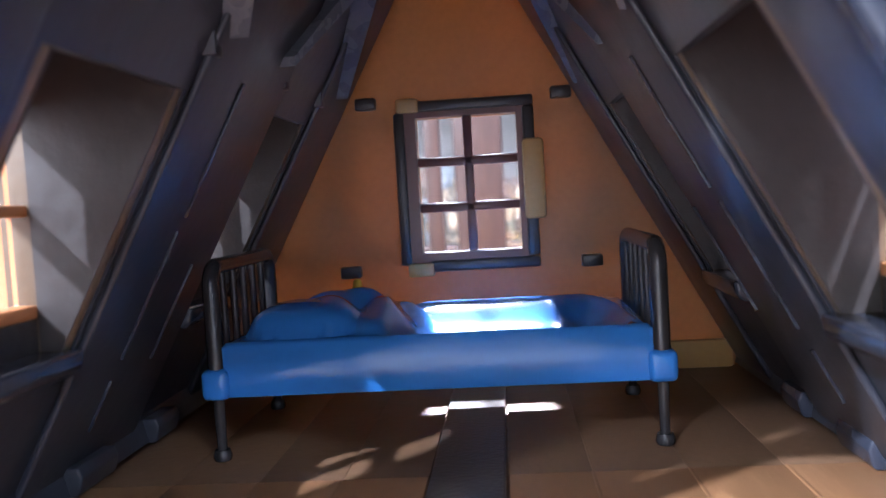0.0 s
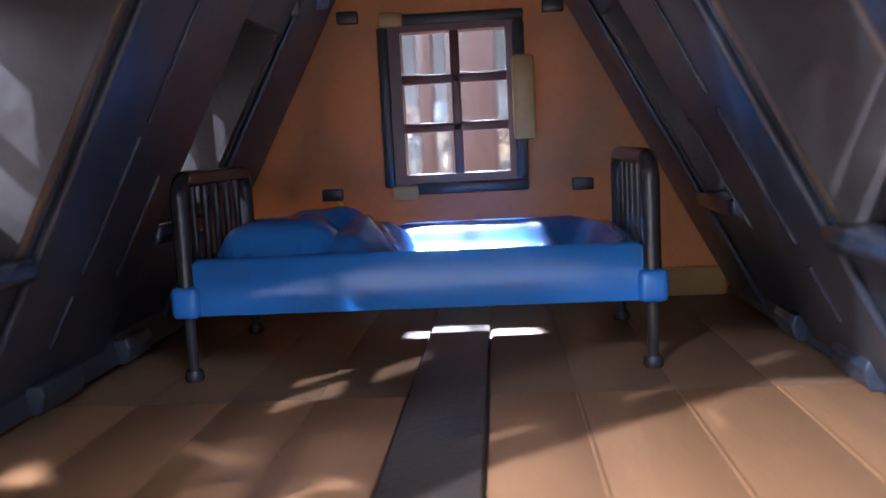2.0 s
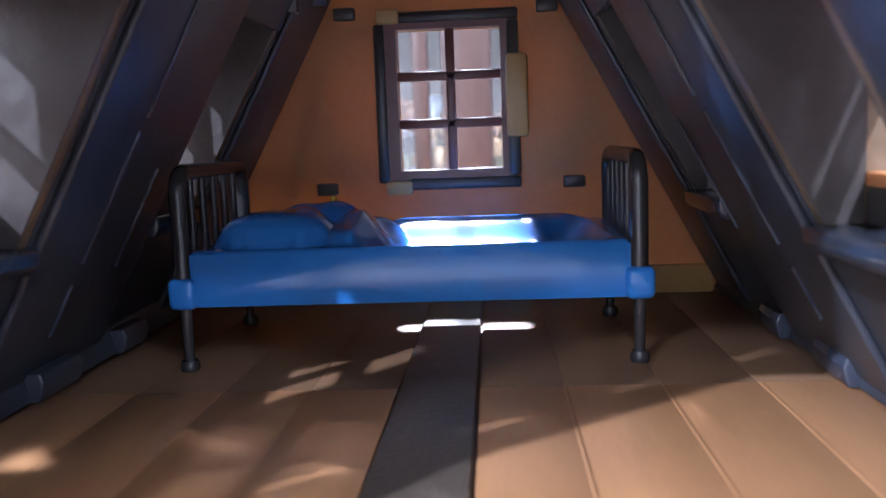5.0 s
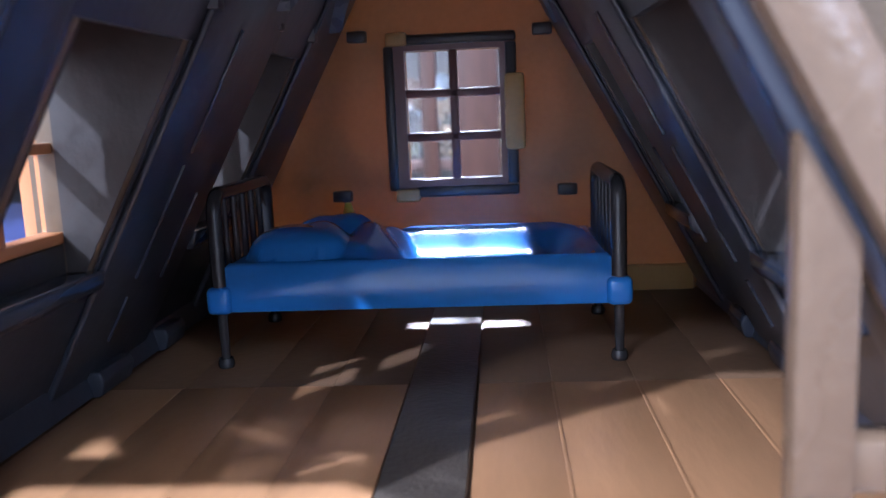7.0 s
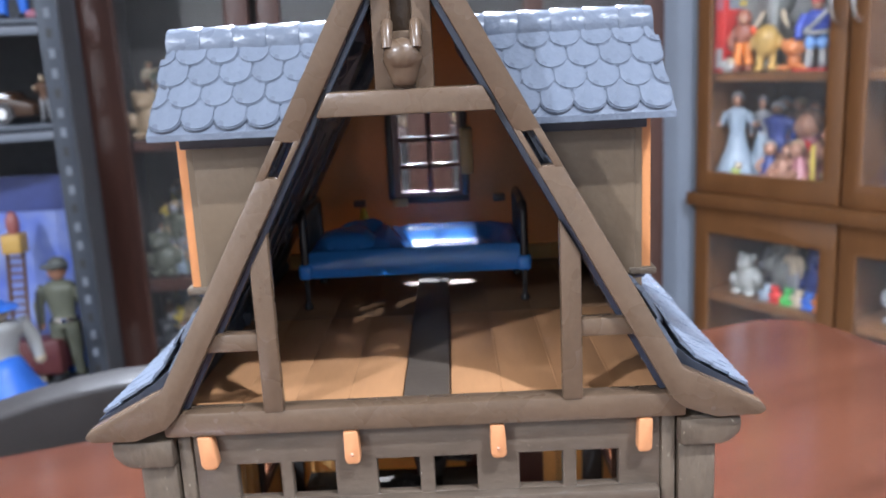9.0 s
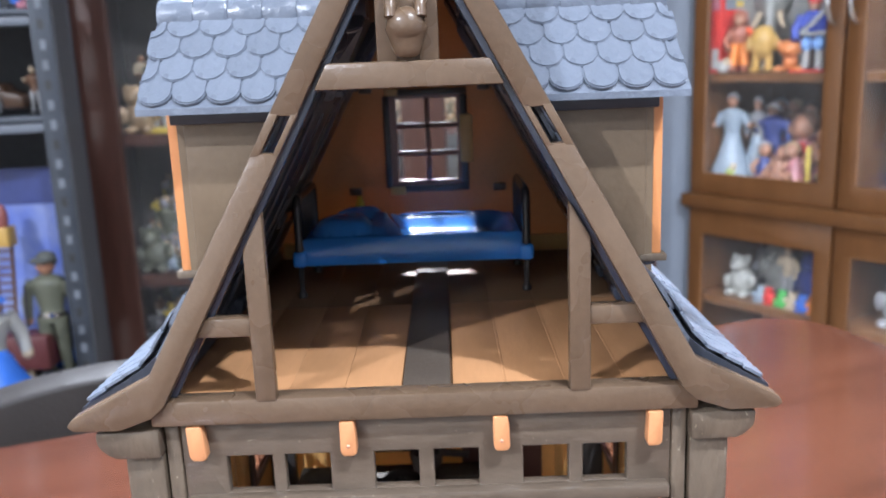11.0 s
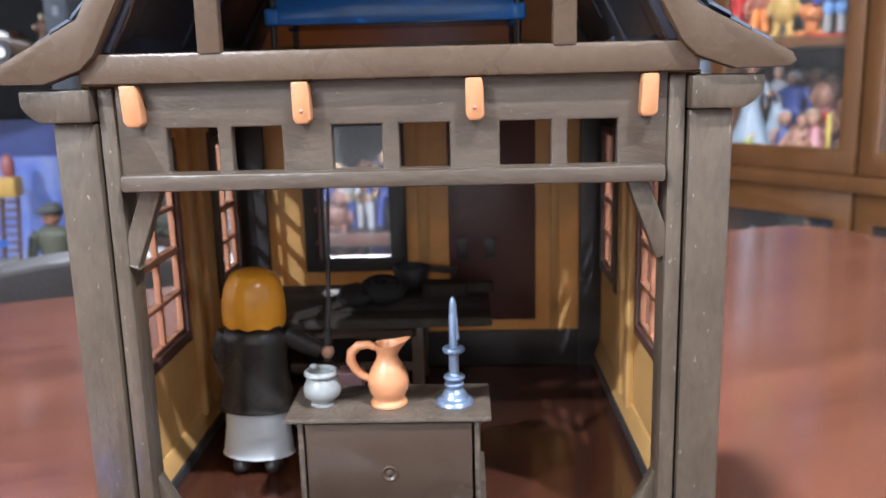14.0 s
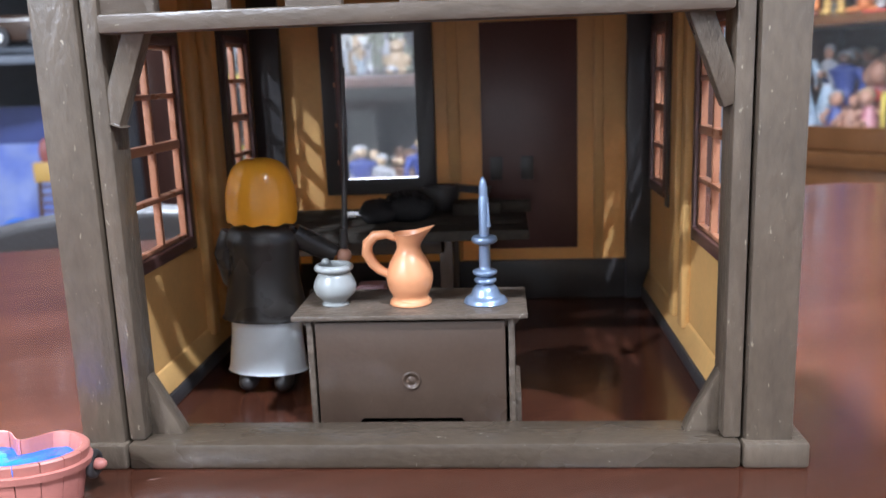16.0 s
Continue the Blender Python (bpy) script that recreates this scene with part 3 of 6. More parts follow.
truss = part("truss", box(-0.815, 0.815, -0.03, 0.05, 1.398, 1.478, 0.01), M_TRUSS, house, "brown gable truss")
for s in (-1, 1):
    e = 0.02
    up = [(outer_x(2.305), 2.305), (0.0, 3.01), (0.0, 2.87), (inner_x(2.30) + e, 2.30)]
    low = [(1.055, 1.42), (1.04, 1.442), (0.797, 1.567), (outer_x(2.205), 2.205), (inner_x(2.2) + e, 2.2), (0.762, 1.472), (0.8, 1.437), (0.9, 1.402), (1.035, 1.404)]
    bm = prism([(x * s, z) for x, z in up], -0.055, 0.0, bevel=0.006)
    prism([(x * s, z) for x, z in low], -0.055, 0.0, bevel=0.006, bm=bm)
    zs0, zs1 = 2.195, 2.31
    prism([(outer_x(zs0) * s, zs0), (outer_x(zs1) * s, zs1), ((outer_x(zs1) - 0.026) * s, zs1), ((outer_x(zs0) - 0.026) * s, zs0)], -0.055, 0.0, bevel=0.002, bm=bm)
    prism([((inner_x(zs0) + e) * s, zs0), ((inner_x(zs1) + e) * s, zs1), ((inner_x(zs1) + e + 0.018) * s, zs1), ((inner_x(zs0) + e + 0.018) * s, zs0)], -0.055, 0.0, bevel=0.002, bm=bm)
    liner = [((inner_x(z) + d) * s, z) for z, d in ((1.48, 0.0), (2.8, 0.0), (2.8, 0.045), (1.48, 0.045))]
    part("rafter_liner", prism(liner, 0.001, 0.032, bevel=0.005), M_NAVYGLOSS, truss, "glossy navy strip behind the rafter")
    part("rafter", bm, M_TRUSS, truss)
    part("strut", prism([(0.495 * s, 1.47), (0.432 * s, 1.47), (0.432 * s, 2.04), (0.495 * s, 1.93)], -0.035, 0.004, bevel=0.008), M_TRUSS, truss)
    part("tie", prism([(0.44 * s, 1.67), (0.66 * s, 1.67), (0.63 * s, 1.727), (0.44 * s, 1.727)], -0.025, 0.025, bevel=0.007), M_TRUSS, truss)
part("collar", prism([(-0.26, 2.366), (0.26, 2.366), (0.222, 2.438), (-0.222, 2.438)], -0.05, 0.04, bevel=0.008), M_TRUSS, truss)
kp = box(-0.085, -0.03, -0.015, 0.09, 2.41, 2.95, 0.006)
box(0.03, 0.085, -0.015, 0.09, 2.41, 2.95, 0.006, bm=kp)
box(-0.05, 0.05, 0.0, 0.09, 2.41, 2.6, 0.006, bm=kp)
box(-0.04, 0.04, 0.06, 0.088, 2.58, 2.94, 0.004, bm=kp)
part("king_post", kp, M_TRUSS, truss)
hook = ball((0.0, -0.04, 2.53), 0.054, 0.046, 0.05, n=24)
lathe(smooth_profile([(0.0, 2.445), (0.03, 2.45), (0.046, 2.49), (0.055, 2.53), (0.0, 2.55)]), (0, -0.035, 0), 20, bm=hook, squash=0.8)
for x in (-0.04, 0.04):
    tube([(x, -0.02, 2.62), (x, -0.05, 2.59), (x, -0.06, 2.55)], 0.017, bm=hook)
part("hook", hook, M_TRUSS, truss, "shiny rounded brown hoist hook")

# main roof: two slopes with flared eaves, dormer openings, navy-black inside
DORM = [(0.29, 0.735), (1.235, 1.56)]
DZ0, DZ1 = 1.785, (2.215, 2.225)
IN = {-1: 0.078, 1: 0.055}  # depth of the inner face of each slope


def roof_section(s, y0, y1, z0, z1, bm):
    """Slab of the steep slope between two heights."""
    p = [(inner_x(z0) + IN[s], z0), (inner_x(z1) + IN[s], z1), (outer_x(z1) - (0.03 if s > 0 else 0.008), z1), (outer_x(z0) - (0.03 if s > 0 else 0.008), z0)]
    return prism([(x * s, z) for x, z in p], y0, y1, bevel=0, bm=bm)


def shingle_mesh(w, ln, th, cut=None):
    """A U-shaped shingle: y runs down the slope from 0 to -ln, x across, z is thickness; round lower end."""
    pts = [(-w / 2, 0.0), (w / 2, 0.0), (w / 2, -ln + w * 0.47)]
    pts += [(w / 2 * math.cos(a), -ln + w * 0.47 + w * 0.47 * math.sin(a)) for a in [radians(-d) for d in (20, 42, 65, 90, 115, 138, 160)]]
    pts += [(-w / 2, -ln + w * 0.47)]
    if cut is not None:
        pts = [(min(x, cut), y) for x, y in pts if x < cut + w * 0.3]
    bm = bmesh.new()
    prism(pts, -th, th * 0.35, axis="z", bevel=0, bm=bm)
    top = [v for v in bm.verts if v.co.z > 0]
    bmesh.ops.bevel(bm, geom=[e for e in bm.edges if all(v in top for v in e.verts)], offset=th * 0.42, segments=2, affect="EDGES")
    return mesh_of("shingle", [(bm, M_SHINGLE)], smooth=30)


SHINGLE = shingle_mesh(0.1033, 0.135, 0.0095)
EAVE = shingle_mesh(0.0517, 0.074, 0.006)
HALF = {1: shingle_mesh(0.1033, 0.135, 0.0095, 0.0), -1: shingle_mesh(0.1033, 0.135, 0.0095, 0.0)}
for v in HALF[-1].vertices:
    v.co.x = -v.co.x
HALF[-1].flip_normals()
rs = random.Random(4)


def lay_shingle(parent, origin, along, down, jitter=0.0015, mesh=None, lift=0.0):
    """One shingle as an object of its own on the shared mesh; origin is its upper middle."""
    a, d = Vector(along).normalized(), Vector(down).normalized()
    n = a.cross(-d).normalized()
    ob = new("shingle", mesh or SHINGLE)
    ob.parent = parent
    tilt = 0.06 + lift + rs.uniform(-0.01, 0.01)
    d2 = (d - n * -tilt).normalized()
    n2 = a.cross(-d2).normalized()
    m = Matrix((a, -d2, n2)).transposed().to_4x4()
    m.translation = (Vector(origin) + n * rs.uniform(0, jitter)) * U
    ob.matrix_basis = m
    return ob


for s in (-1, 1):
    bm = bmesh.new()
    cuts = [0.031, DORM[0][0], DORM[0][1], DORM[1][0], DORM[1][1], 1.955]
    for i, (y0, y1) in enumerate(zip(cuts, cuts[1:])):
        if i in (1, 3):
            roof_section(s, y0, y1, 1.47, DZ0, bm)
            roof_section(s, y0, y1, DZ1[i // 2], 2.99, bm)
        else:
            roof_section(s, y0, y1, 1.47, 2.99, bm)
    bmesh.ops.remove_doubles(bm, verts=bm.verts, dist=1e-4)
    flare = [(0.77, 1.47), (0.80, 1.60), (0.845, 1.56), (1.04, 1.445), (1.04, 1.425), (0.9, 1.43)]
    prism([(x * s, z) for x, z in flare], 0.031, 1.955, bevel=0, bm=bm)
    slope = part("roof_slope", bm, M_ROOFIN, house, "steep roof slope, navy-black inside", smooth=0)
    sheet = [(0.738, 1.70), (0.798, 1.602), (0.846, 1.56), (1.04, 1.443), (1.035, 1.432), (0.835, 1.545), (0.785, 1.58), (0.728, 1.69)]
    part("eave_sheet", prism([(x * s, z) for x, z in sheet], 0.033, 1.955, bevel=0), M_SHINGLE, slope, smooth=0)
    # raised panels, fine beads and foot blocks on the inner face
    for y0, y1 in ((0.04, 0.255), (0.745, 1.225), (1.57, 1.88)):
        rib = [(inner_x(z) + d, z) for z, d in ((1.472, IN[s]), (2.72, IN[s]), (2.7, IN[s] - 0.014), (1.49, IN[s] - 0.018))]
        part("rib", prism([(x * s, z) for x, z in rib], y0, y1, bevel=0.009, segments=3), M_ROOFIN, slope)
    beads = [(0.93, 1.975, 1.73), (0.925, 1.69, 1.59), (0.94, 2.25, 2.0)] + ([(1.19, 1.96, 1.73)] if s > 0 else [(1.1, 1.9, 1.7)])
    for yb, z0, z1 in beads:
        off = [IN[s] - 0.0175 - 0.003 * (2.7 - z) / 1.2 for z in (z0, z1)]
        part("bead", bar(((inner_x(z0) + off[0]) * s, yb, z0), ((inner_x(z1) + off[1]) * s, yb, z1), 0.006, 0.006, 0.002), M_NAVYGLOSS, slope)
    # left blocks get duller plastic to carry that side's shade
    for y0, y1 in ((0.9, 1.06), (1.27, 1.4)):
        foot = [(0.81, 1.466), (0.757, 1.466), (0.75, 1.474), (0.742, 1.505), (0.75, 1.525), (0.79, 1.525)]
        part("foot_block", prism([(x * s, z) for x, z in foot], y0, y1, bevel=0.008, segments=3), M_NAVYGLOSS if s > 0 else M_ROOFIN, slope)
    for y0, y1 in DORM:
        lip = [(inner_x(DZ0) + IN[s] - 0.022, DZ0 + 0.004), (0.76, DZ0 + 0.004), (0.76, DZ0 - 0.02), (inner_x(DZ0) + IN[s], DZ0 - 0.045), (inner_x(DZ0) + IN[s] - 0.018, DZ0 - 0.03)]
        part("ledge", prism([(x * s, z) for x, z in lip], y0, y1, bevel=0.009, segments=3), M_NAVYGLOSS, slope)
    # shingles on the outside, lowest rows on the flare
    down_steep = Vector((1.823 ** -1 * s, 0, -1)).normalized()
    stuff = bmesh.new()
    rows = []
    bend = [Vector((x * s, 0, z)) for x, z in ((0.742, 1.735), (0.802, 1.63), (0.852, 1.573), (1.046, 1.452))]
    for k in range(6):
        left, i = 0.066 * k, 0
        while left > (bend[i + 1] - bend[i]).length:
            left -= (bend[i + 1] - bend[i]).length
            i += 1
        way = (bend[i + 1] - bend[i]).normalized()
        rows.append((bend[i] + way * left, way))
    for k in range(1, 12):
        z = 1.70 + 0.1 * k * 0.877
        proud = 0.025 if z < 1.8 else -0.02
        rows.append((Vector(((outer_x(z) + proud) * s, 0, z)), down_steep))
    for r, (p, d) in enumerate(rows):
        eave = r < 6
        wide = 0.0525 if eave else 0.105
        for c in range(34 if eave else 17):
            y = 0.038 + wide / 2 + wide * c - (wide * 0.48 if r % 2 else 0) + (0.016 if r % 2 and c == 0 else 0)
            if 1.75 < p.z < 2.62 and (DORM[0][0] - 0.08 < y < DORM[0][1] + 0.08 or DORM[1][0] - 0.08 < y < DORM[1][1] + 0.08):
                continue
            if c < (18 if eave else 9):
                lay_shingle(slope, (p.x, y, p.z), (0, s, 0), d, mesh=EAVE if eave else None)
            else:
                nn = Vector((abs(d.z) * s, 0, abs(d.x)))
                ln = 0.07 if eave else 0.125
                q = [p, p + d * ln, p + d * ln + nn * (0.012 if eave else 0.02), p + nn * 0.006]
                prism([(v.x, v.z) for v in q], y - wide * 0.475, y + wide * 0.475, bevel=0, bm=stuff)
    tagged(part("far_shingles", stuff, M_SHINGLE, slope, smooth=0), kind="stuff")
part("ridge_cap", prism([(-0.06, 2.97), (0.06, 2.97), (0.05, 3.03), (0, 3.06), (-0.05, 3.03)], 0.03, 1.955, bevel=0.01), M_SHINGLE, house)


# dormers
def dormer(s, y0, y1, with_shingles):
    d = part("dormer", bmesh.new(), M_DORMER, house, "brown dormer with shingled roof")
    ox = 0.724
    ym = y0 + 0.175
    yw = (y0 + y1) / 2
    for ya, yb in ((y0, y0 + 0.03), (y1 - 0.03, y1)):
        poly = [(inner_x(1.70) + IN[s] + 0.005, 1.70), (ox, 1.70), (ox, 2.36), (inner_x(2.36) + IN[s] + 0.005, 2.36)]
        part("cheek", prism([(x * s, z) for x, z in poly], ya, yb, bevel=0.003), M_DORMER, d)
    lo, hi = sorted((ox * s, (ox + 0.022) * s))
    wy0, wy1, wz0, wz1 = y0 + 0.022, y1 - 0.022, 1.84, 2.24
    part("end_wall", wall_with_openings("x", lo, hi, y0 + 0.002, y1 - 0.002, 1.70, 2.36, [(wy0, wy1, wz0, wz1)]), M_DORMER, d, smooth=0)
    gx0, gx1 = sorted((ox * s, (ox + 0.022) * s))
    part("gable", prism([(y0, 2.36), (2 * ym - y0, 2.36), (ym, 2.36 + 0.157)], gx0, gx1, axis="x", bevel=0.002), M_DORMER, d)
    lo, hi = sorted(((ox + 0.012) * s, (ox + 0.052) * s))
    w = wall_with_openings("x", lo, hi, y0 + 0.006, y1 - 0.006, 1.80, 2.3, [(y0 + 0.014, y1 - 0.014, 1.85, 2.26)], 0.003)
    win = part("window", w, M_ORANGE, d, "orange window frame")
    lo, hi = sorted(((ox - 0.035) * s, (ox + 0.011) * s))
    part("inner_frame", wall_with_openings("x", lo, hi, y0 + 0.004, y1 - 0.004, 1.846, 2.26, [(wy0 + 0.004, wy1 - 0.004, 1.868, 2.195)], 0.004), M_ORANGE, win)
    lo, hi = sorted(((ox - 0.036) * s, (ox - 0.001) * s))
    part("sill_lining", box(lo, hi, y0 + 0.036, y1 - 0.036, 1.75, 1.845, 0.004), M_LINING, d)
    lo, hi = sorted(((ox - 0.03) * s, (ox + 0.01) * s))
    part("muntin", box(lo, hi, yw - 0.012, yw + 0.012, wz0, wz1, 0.003), M_ORANGE, win)
    part("muntin", box(lo, hi, wy0, wy1, 2.018, 2.038, 0.003), M_ORANGE, win)
    lo, hi = sorted(((ox - 0.02) * s, (ox + 0.07) * s))
    part("sill", box(lo, hi, y0 - 0.005, y1 + 0.005, 1.775, 1.80, 0.005), M_TIMBER, win)
    # dark sheets added over the inner faces of the dormer
    for ya, yb in ((y0 + 0.031, y0 + 0.035), (y1 - 0.035, y1 - 0.031)):
        poly = [(inner_x(1.79) + IN[s] + 0.005, 1.79), (ox - 0.037, 1.79), (ox - 0.037, 2.32), (inner_x(2.32) + IN[s] + 0.005, 2.32)]
        part("cheek_lining", prism([(x * s, z) for x, z in poly], ya, yb, bevel=0), M_LINING, d)
    # dark plate under the eaves, drawn also for the overhang's shadow
    lo, hi = sorted(((outer_x(2.3) - 0.03) * s, (ox + 0.03) * s))
    for ya, yb in ((y0 - 0.04, y0 - 0.002), (y1 + 0.002, y1 + 0.04)):
        part("eave_plate", box(lo, hi, ya, yb, 2.27, 2.345, 0.006), M_ROOFIN, d, "navy-black plate under the eaves, doubling as overhang shadow")
    # roof slabs of the dormer, front and rear
    ez, ey, rz = 2.325, y0 - 0.125, 2.605
    end, end_r = 0.825, 0.808
    for f in (1, -1):
        e_y, r_y = (ey, ym - 0.03 * f) if f == 1 else (max(2 * ym - ey, y1 + 0.05), ym - 0.03 * f)
        t = bmesh.new()
        x_in_e, x_in_r = outer_x(ez) - 0.06, outer_x(rz) - 0.06
        vs = [t.verts.new(v) for v in ((x_in_e * s, e_y, ez), (end * s, e_y, ez), (end_r * s, r_y, rz), (x_in_r * s, r_y, rz))]
        lower = [t.verts.new(v) for v in ((x_in_e * s, e_y, ez - 0.02), (end * s, e_y, ez - 0.02), (end_r * s, r_y, rz - 0.05), (x_in_r * s, r_y, rz - 0.05))]
        t.faces.new(vs), t.faces.new(lower[::-1])
        for k in range(4):
            t.faces.new((vs[k], lower[k], lower[(k + 1) % 4], vs[(k + 1) % 4]))
        bmesh.ops.recalc_face_normals(t, faces=t.faces)
        slab = part("roof_slab", t, M_SHINGLE, d, smooth=0)
        if with_shingles and f == 1:
            down = Vector((0, e_y - r_y, ez - rz)).normalized()
            length = math.hypot(e_y - r_y, ez - rz)
            for r in range(4):
                top = Vector((0, r_y, rz)) + down * (length - 0.137 - 0.091 * r)
                z = top.z
                for c in range(9):
                    x = end - 0.055 - 0.1035 * c + (0.052 if r % 2 else 0)
                    if x + 0.02 < outer_x(z) - 0.02:
                        continue
                    lay_shingle(slab, (x * s, top.y, top.z + 0.004), (1, 0, 0), down, mesh=HALF[s] if x > end - 0.02 else None)
    if with_shingles:
        for c in range(6):
            x = end_r - 0.055 - 0.11 * c
            if x < 0.1:
                break
            z = rz - 0.006
            cap_ = bmesh.new()
            rings = []
            for xx, g in ((x - 0.06, 1.0), (x - 0.057, 1.03), (x + 0.052, 0.95), (x + 0.055, 0.93)):
                outer = [(ym + 0.066 * g * math.cos(radians(q)), z + 0.062 * g * math.sin(radians(q))) for q in range(-20, 201, 20)]
                rings.append([cap_.verts.new((xx * s, yy, zz)) for yy, zz in outer])
            for p, q in zip(rings, rings[1:]):
                for k in range(len(p)):
                    cap_.faces.new((p[k], p[(k + 1) % len(p)], q[(k + 1) % len(p)], q[k]))
            cap_.faces.new(rings[0]), cap_.faces.new(rings[-1][::-1])
            part("ridge_tile", cap_, M_SHINGLE, d, smooth=50)
    return d


for s in (-1, 1):
    dormer(s, DORM[0][0], DORM[0][1], True)
    dormer(s, DORM[1][0], DORM[1][1], False)

# attic back wall with its window
GX0, GX1, GZ0, GZ1 = -0.147, 0.1538, 1.8458, 2.2539
GW = 1.905


def gable_wall():
    """The triangular back wall with the window opening through it."""
    bm = bmesh.new()
    zs = [1.455, GZ0, GZ1, 2.95]

    def half(z):
        return inner_x(z) + 0.085

    def slab(p):
        prism(p, GW, GW + 0.04, bevel=0, bm=bm)
    slab([(-half(zs[0]), zs[0]), (half(zs[0]), zs[0]), (half(zs[1]), zs[1]), (-half(zs[1]), zs[1])])
    slab([(-half(zs[1]), zs[1]), (GX0, zs[1]), (GX0, zs[2]), (-half(zs[2]), zs[2])])
    slab([(GX1, zs[1]), (half(zs[1]), zs[1]), (half(zs[2]), zs[2]), (GX1, zs[2])])
    slab([(-half(zs[2]), zs[2]), (half(zs[2]), zs[2]), (half(zs[3]), zs[3]), (-half(zs[3]), zs[3])])
    bmesh.ops.remove_doubles(bm, verts=bm.verts, dist=1e-4)
    return bm


gw = part("attic_back_wall", gable_wall(), M_ATTICWALL, house, "tan-orange inner gable wall", smooth=0)
part("base_board", box(-0.76, 0.76, GW - 0.025, GW, 1.46, 1.5439, 0.006), M_TAN, gw, "olive-tan base board")
for x, z in ((-0.37, 1.8), (0.36, 1.8), (-0.295, 2.305), (0.29, 2.305)):
    part("peg", box(x - 0.031, x + 0.031, GW - 0.035, GW, z - 0.018, z + 0.018, 0.006), M_BLACK, gw, "black peg")
aw = part("window", box(-0.2126, -0.1814, GW - 0.035, GW + 0.002, 1.8125, 2.2705, 0.008), M_BLACK, gw, "black window surround")
for a in ((0.1726, 0.2069, 1.825, 2.2705), (-0.1449, 0.2069, 2.2726, 2.3038), (-0.1241, 0.2069, 1.7896, 1.8229)):
    part("surround", box(a[0], a[1], GW - 0.035, GW + 0.002, a[2], a[3], 0.008), M_BLACK, aw)
cs = part("casement", wall_with_openings("y", GW - 0.025, GW + 0.01, -0.1918, 0.1882, 1.8125, 2.2861, [(GX0, GX1, GZ0, GZ1)]), M_CASEMENT, aw, "maroon-brown six-light casement", smooth=0)
gxm = (GX0 + GX1) / 2 + 0.004
part("muntin", box(gxm - 0.0135, gxm + 0.0135, GW - 0.023, GW + 0.005, GZ0, GZ1, 0.004), M_CASEMENT, cs)
for z in (GZ0 + 0.135, GZ0 + 0.273):
    part("muntin", box(GX0, GX1, GW - 0.023, GW + 0.005, z - 0.0125, z + 0.0125, 0.004), M_CASEMENT, cs)
# thin chrome strips stand in for glints along the bar edges
for c in range(2):
    for r in range(3):
        a, b = (GX0, gxm - 0.0135) if c == 0 else (gxm + 0.0135, GX1)
        z0 = (GZ0, GZ0 + 0.1475, GZ0 + 0.2855)[r]
        part("glazing_lip", box(a, b, GW - 0.02, GW + 0.01, z0 - 0.001, z0 + 0.003, 0.001), M_CHROME, cs)
part("latch_block", box(0.1674, 0.2298, GW - 0.075, GW - 0.015, 1.9353, 2.1716, 0.012), M_TAN, aw, "tan latch block")
part("hinge_block", box(-0.2022, -0.1345, GW - 0.04, GW - 0.005, 2.2705, 2.3122, 0.008), M_TAN, aw)
part("hinge_block", box(-0.1918, -0.1137, GW - 0.04, GW - 0.005, 1.7761, 1.8177, 0.008), M_TAN, aw)
for s in (-1, 1):
    part("outer_brace", bar((0.5 * s, GW + 0.06, 1.8), (0.37 * s, GW + 0.06, 2.2), 0.04, 0.03), M_TIMBER, gw)
    part("outer_brace", bar((0.3 * s, GW + 0.06, 1.84), (0.43 * s, GW + 0.06, 2.06), 0.035, 0.03), M_TIMBER, gw)

# ---- attic things ----
bed = thing("bed", "blue plastic toy bed with moulded pillow and gunmetal rail ends", "bed", (-0.06, 1.32, 1.463))
BX0, BX1, BY0, BY1 = -0.461, 0.461, -0.205, 0.275


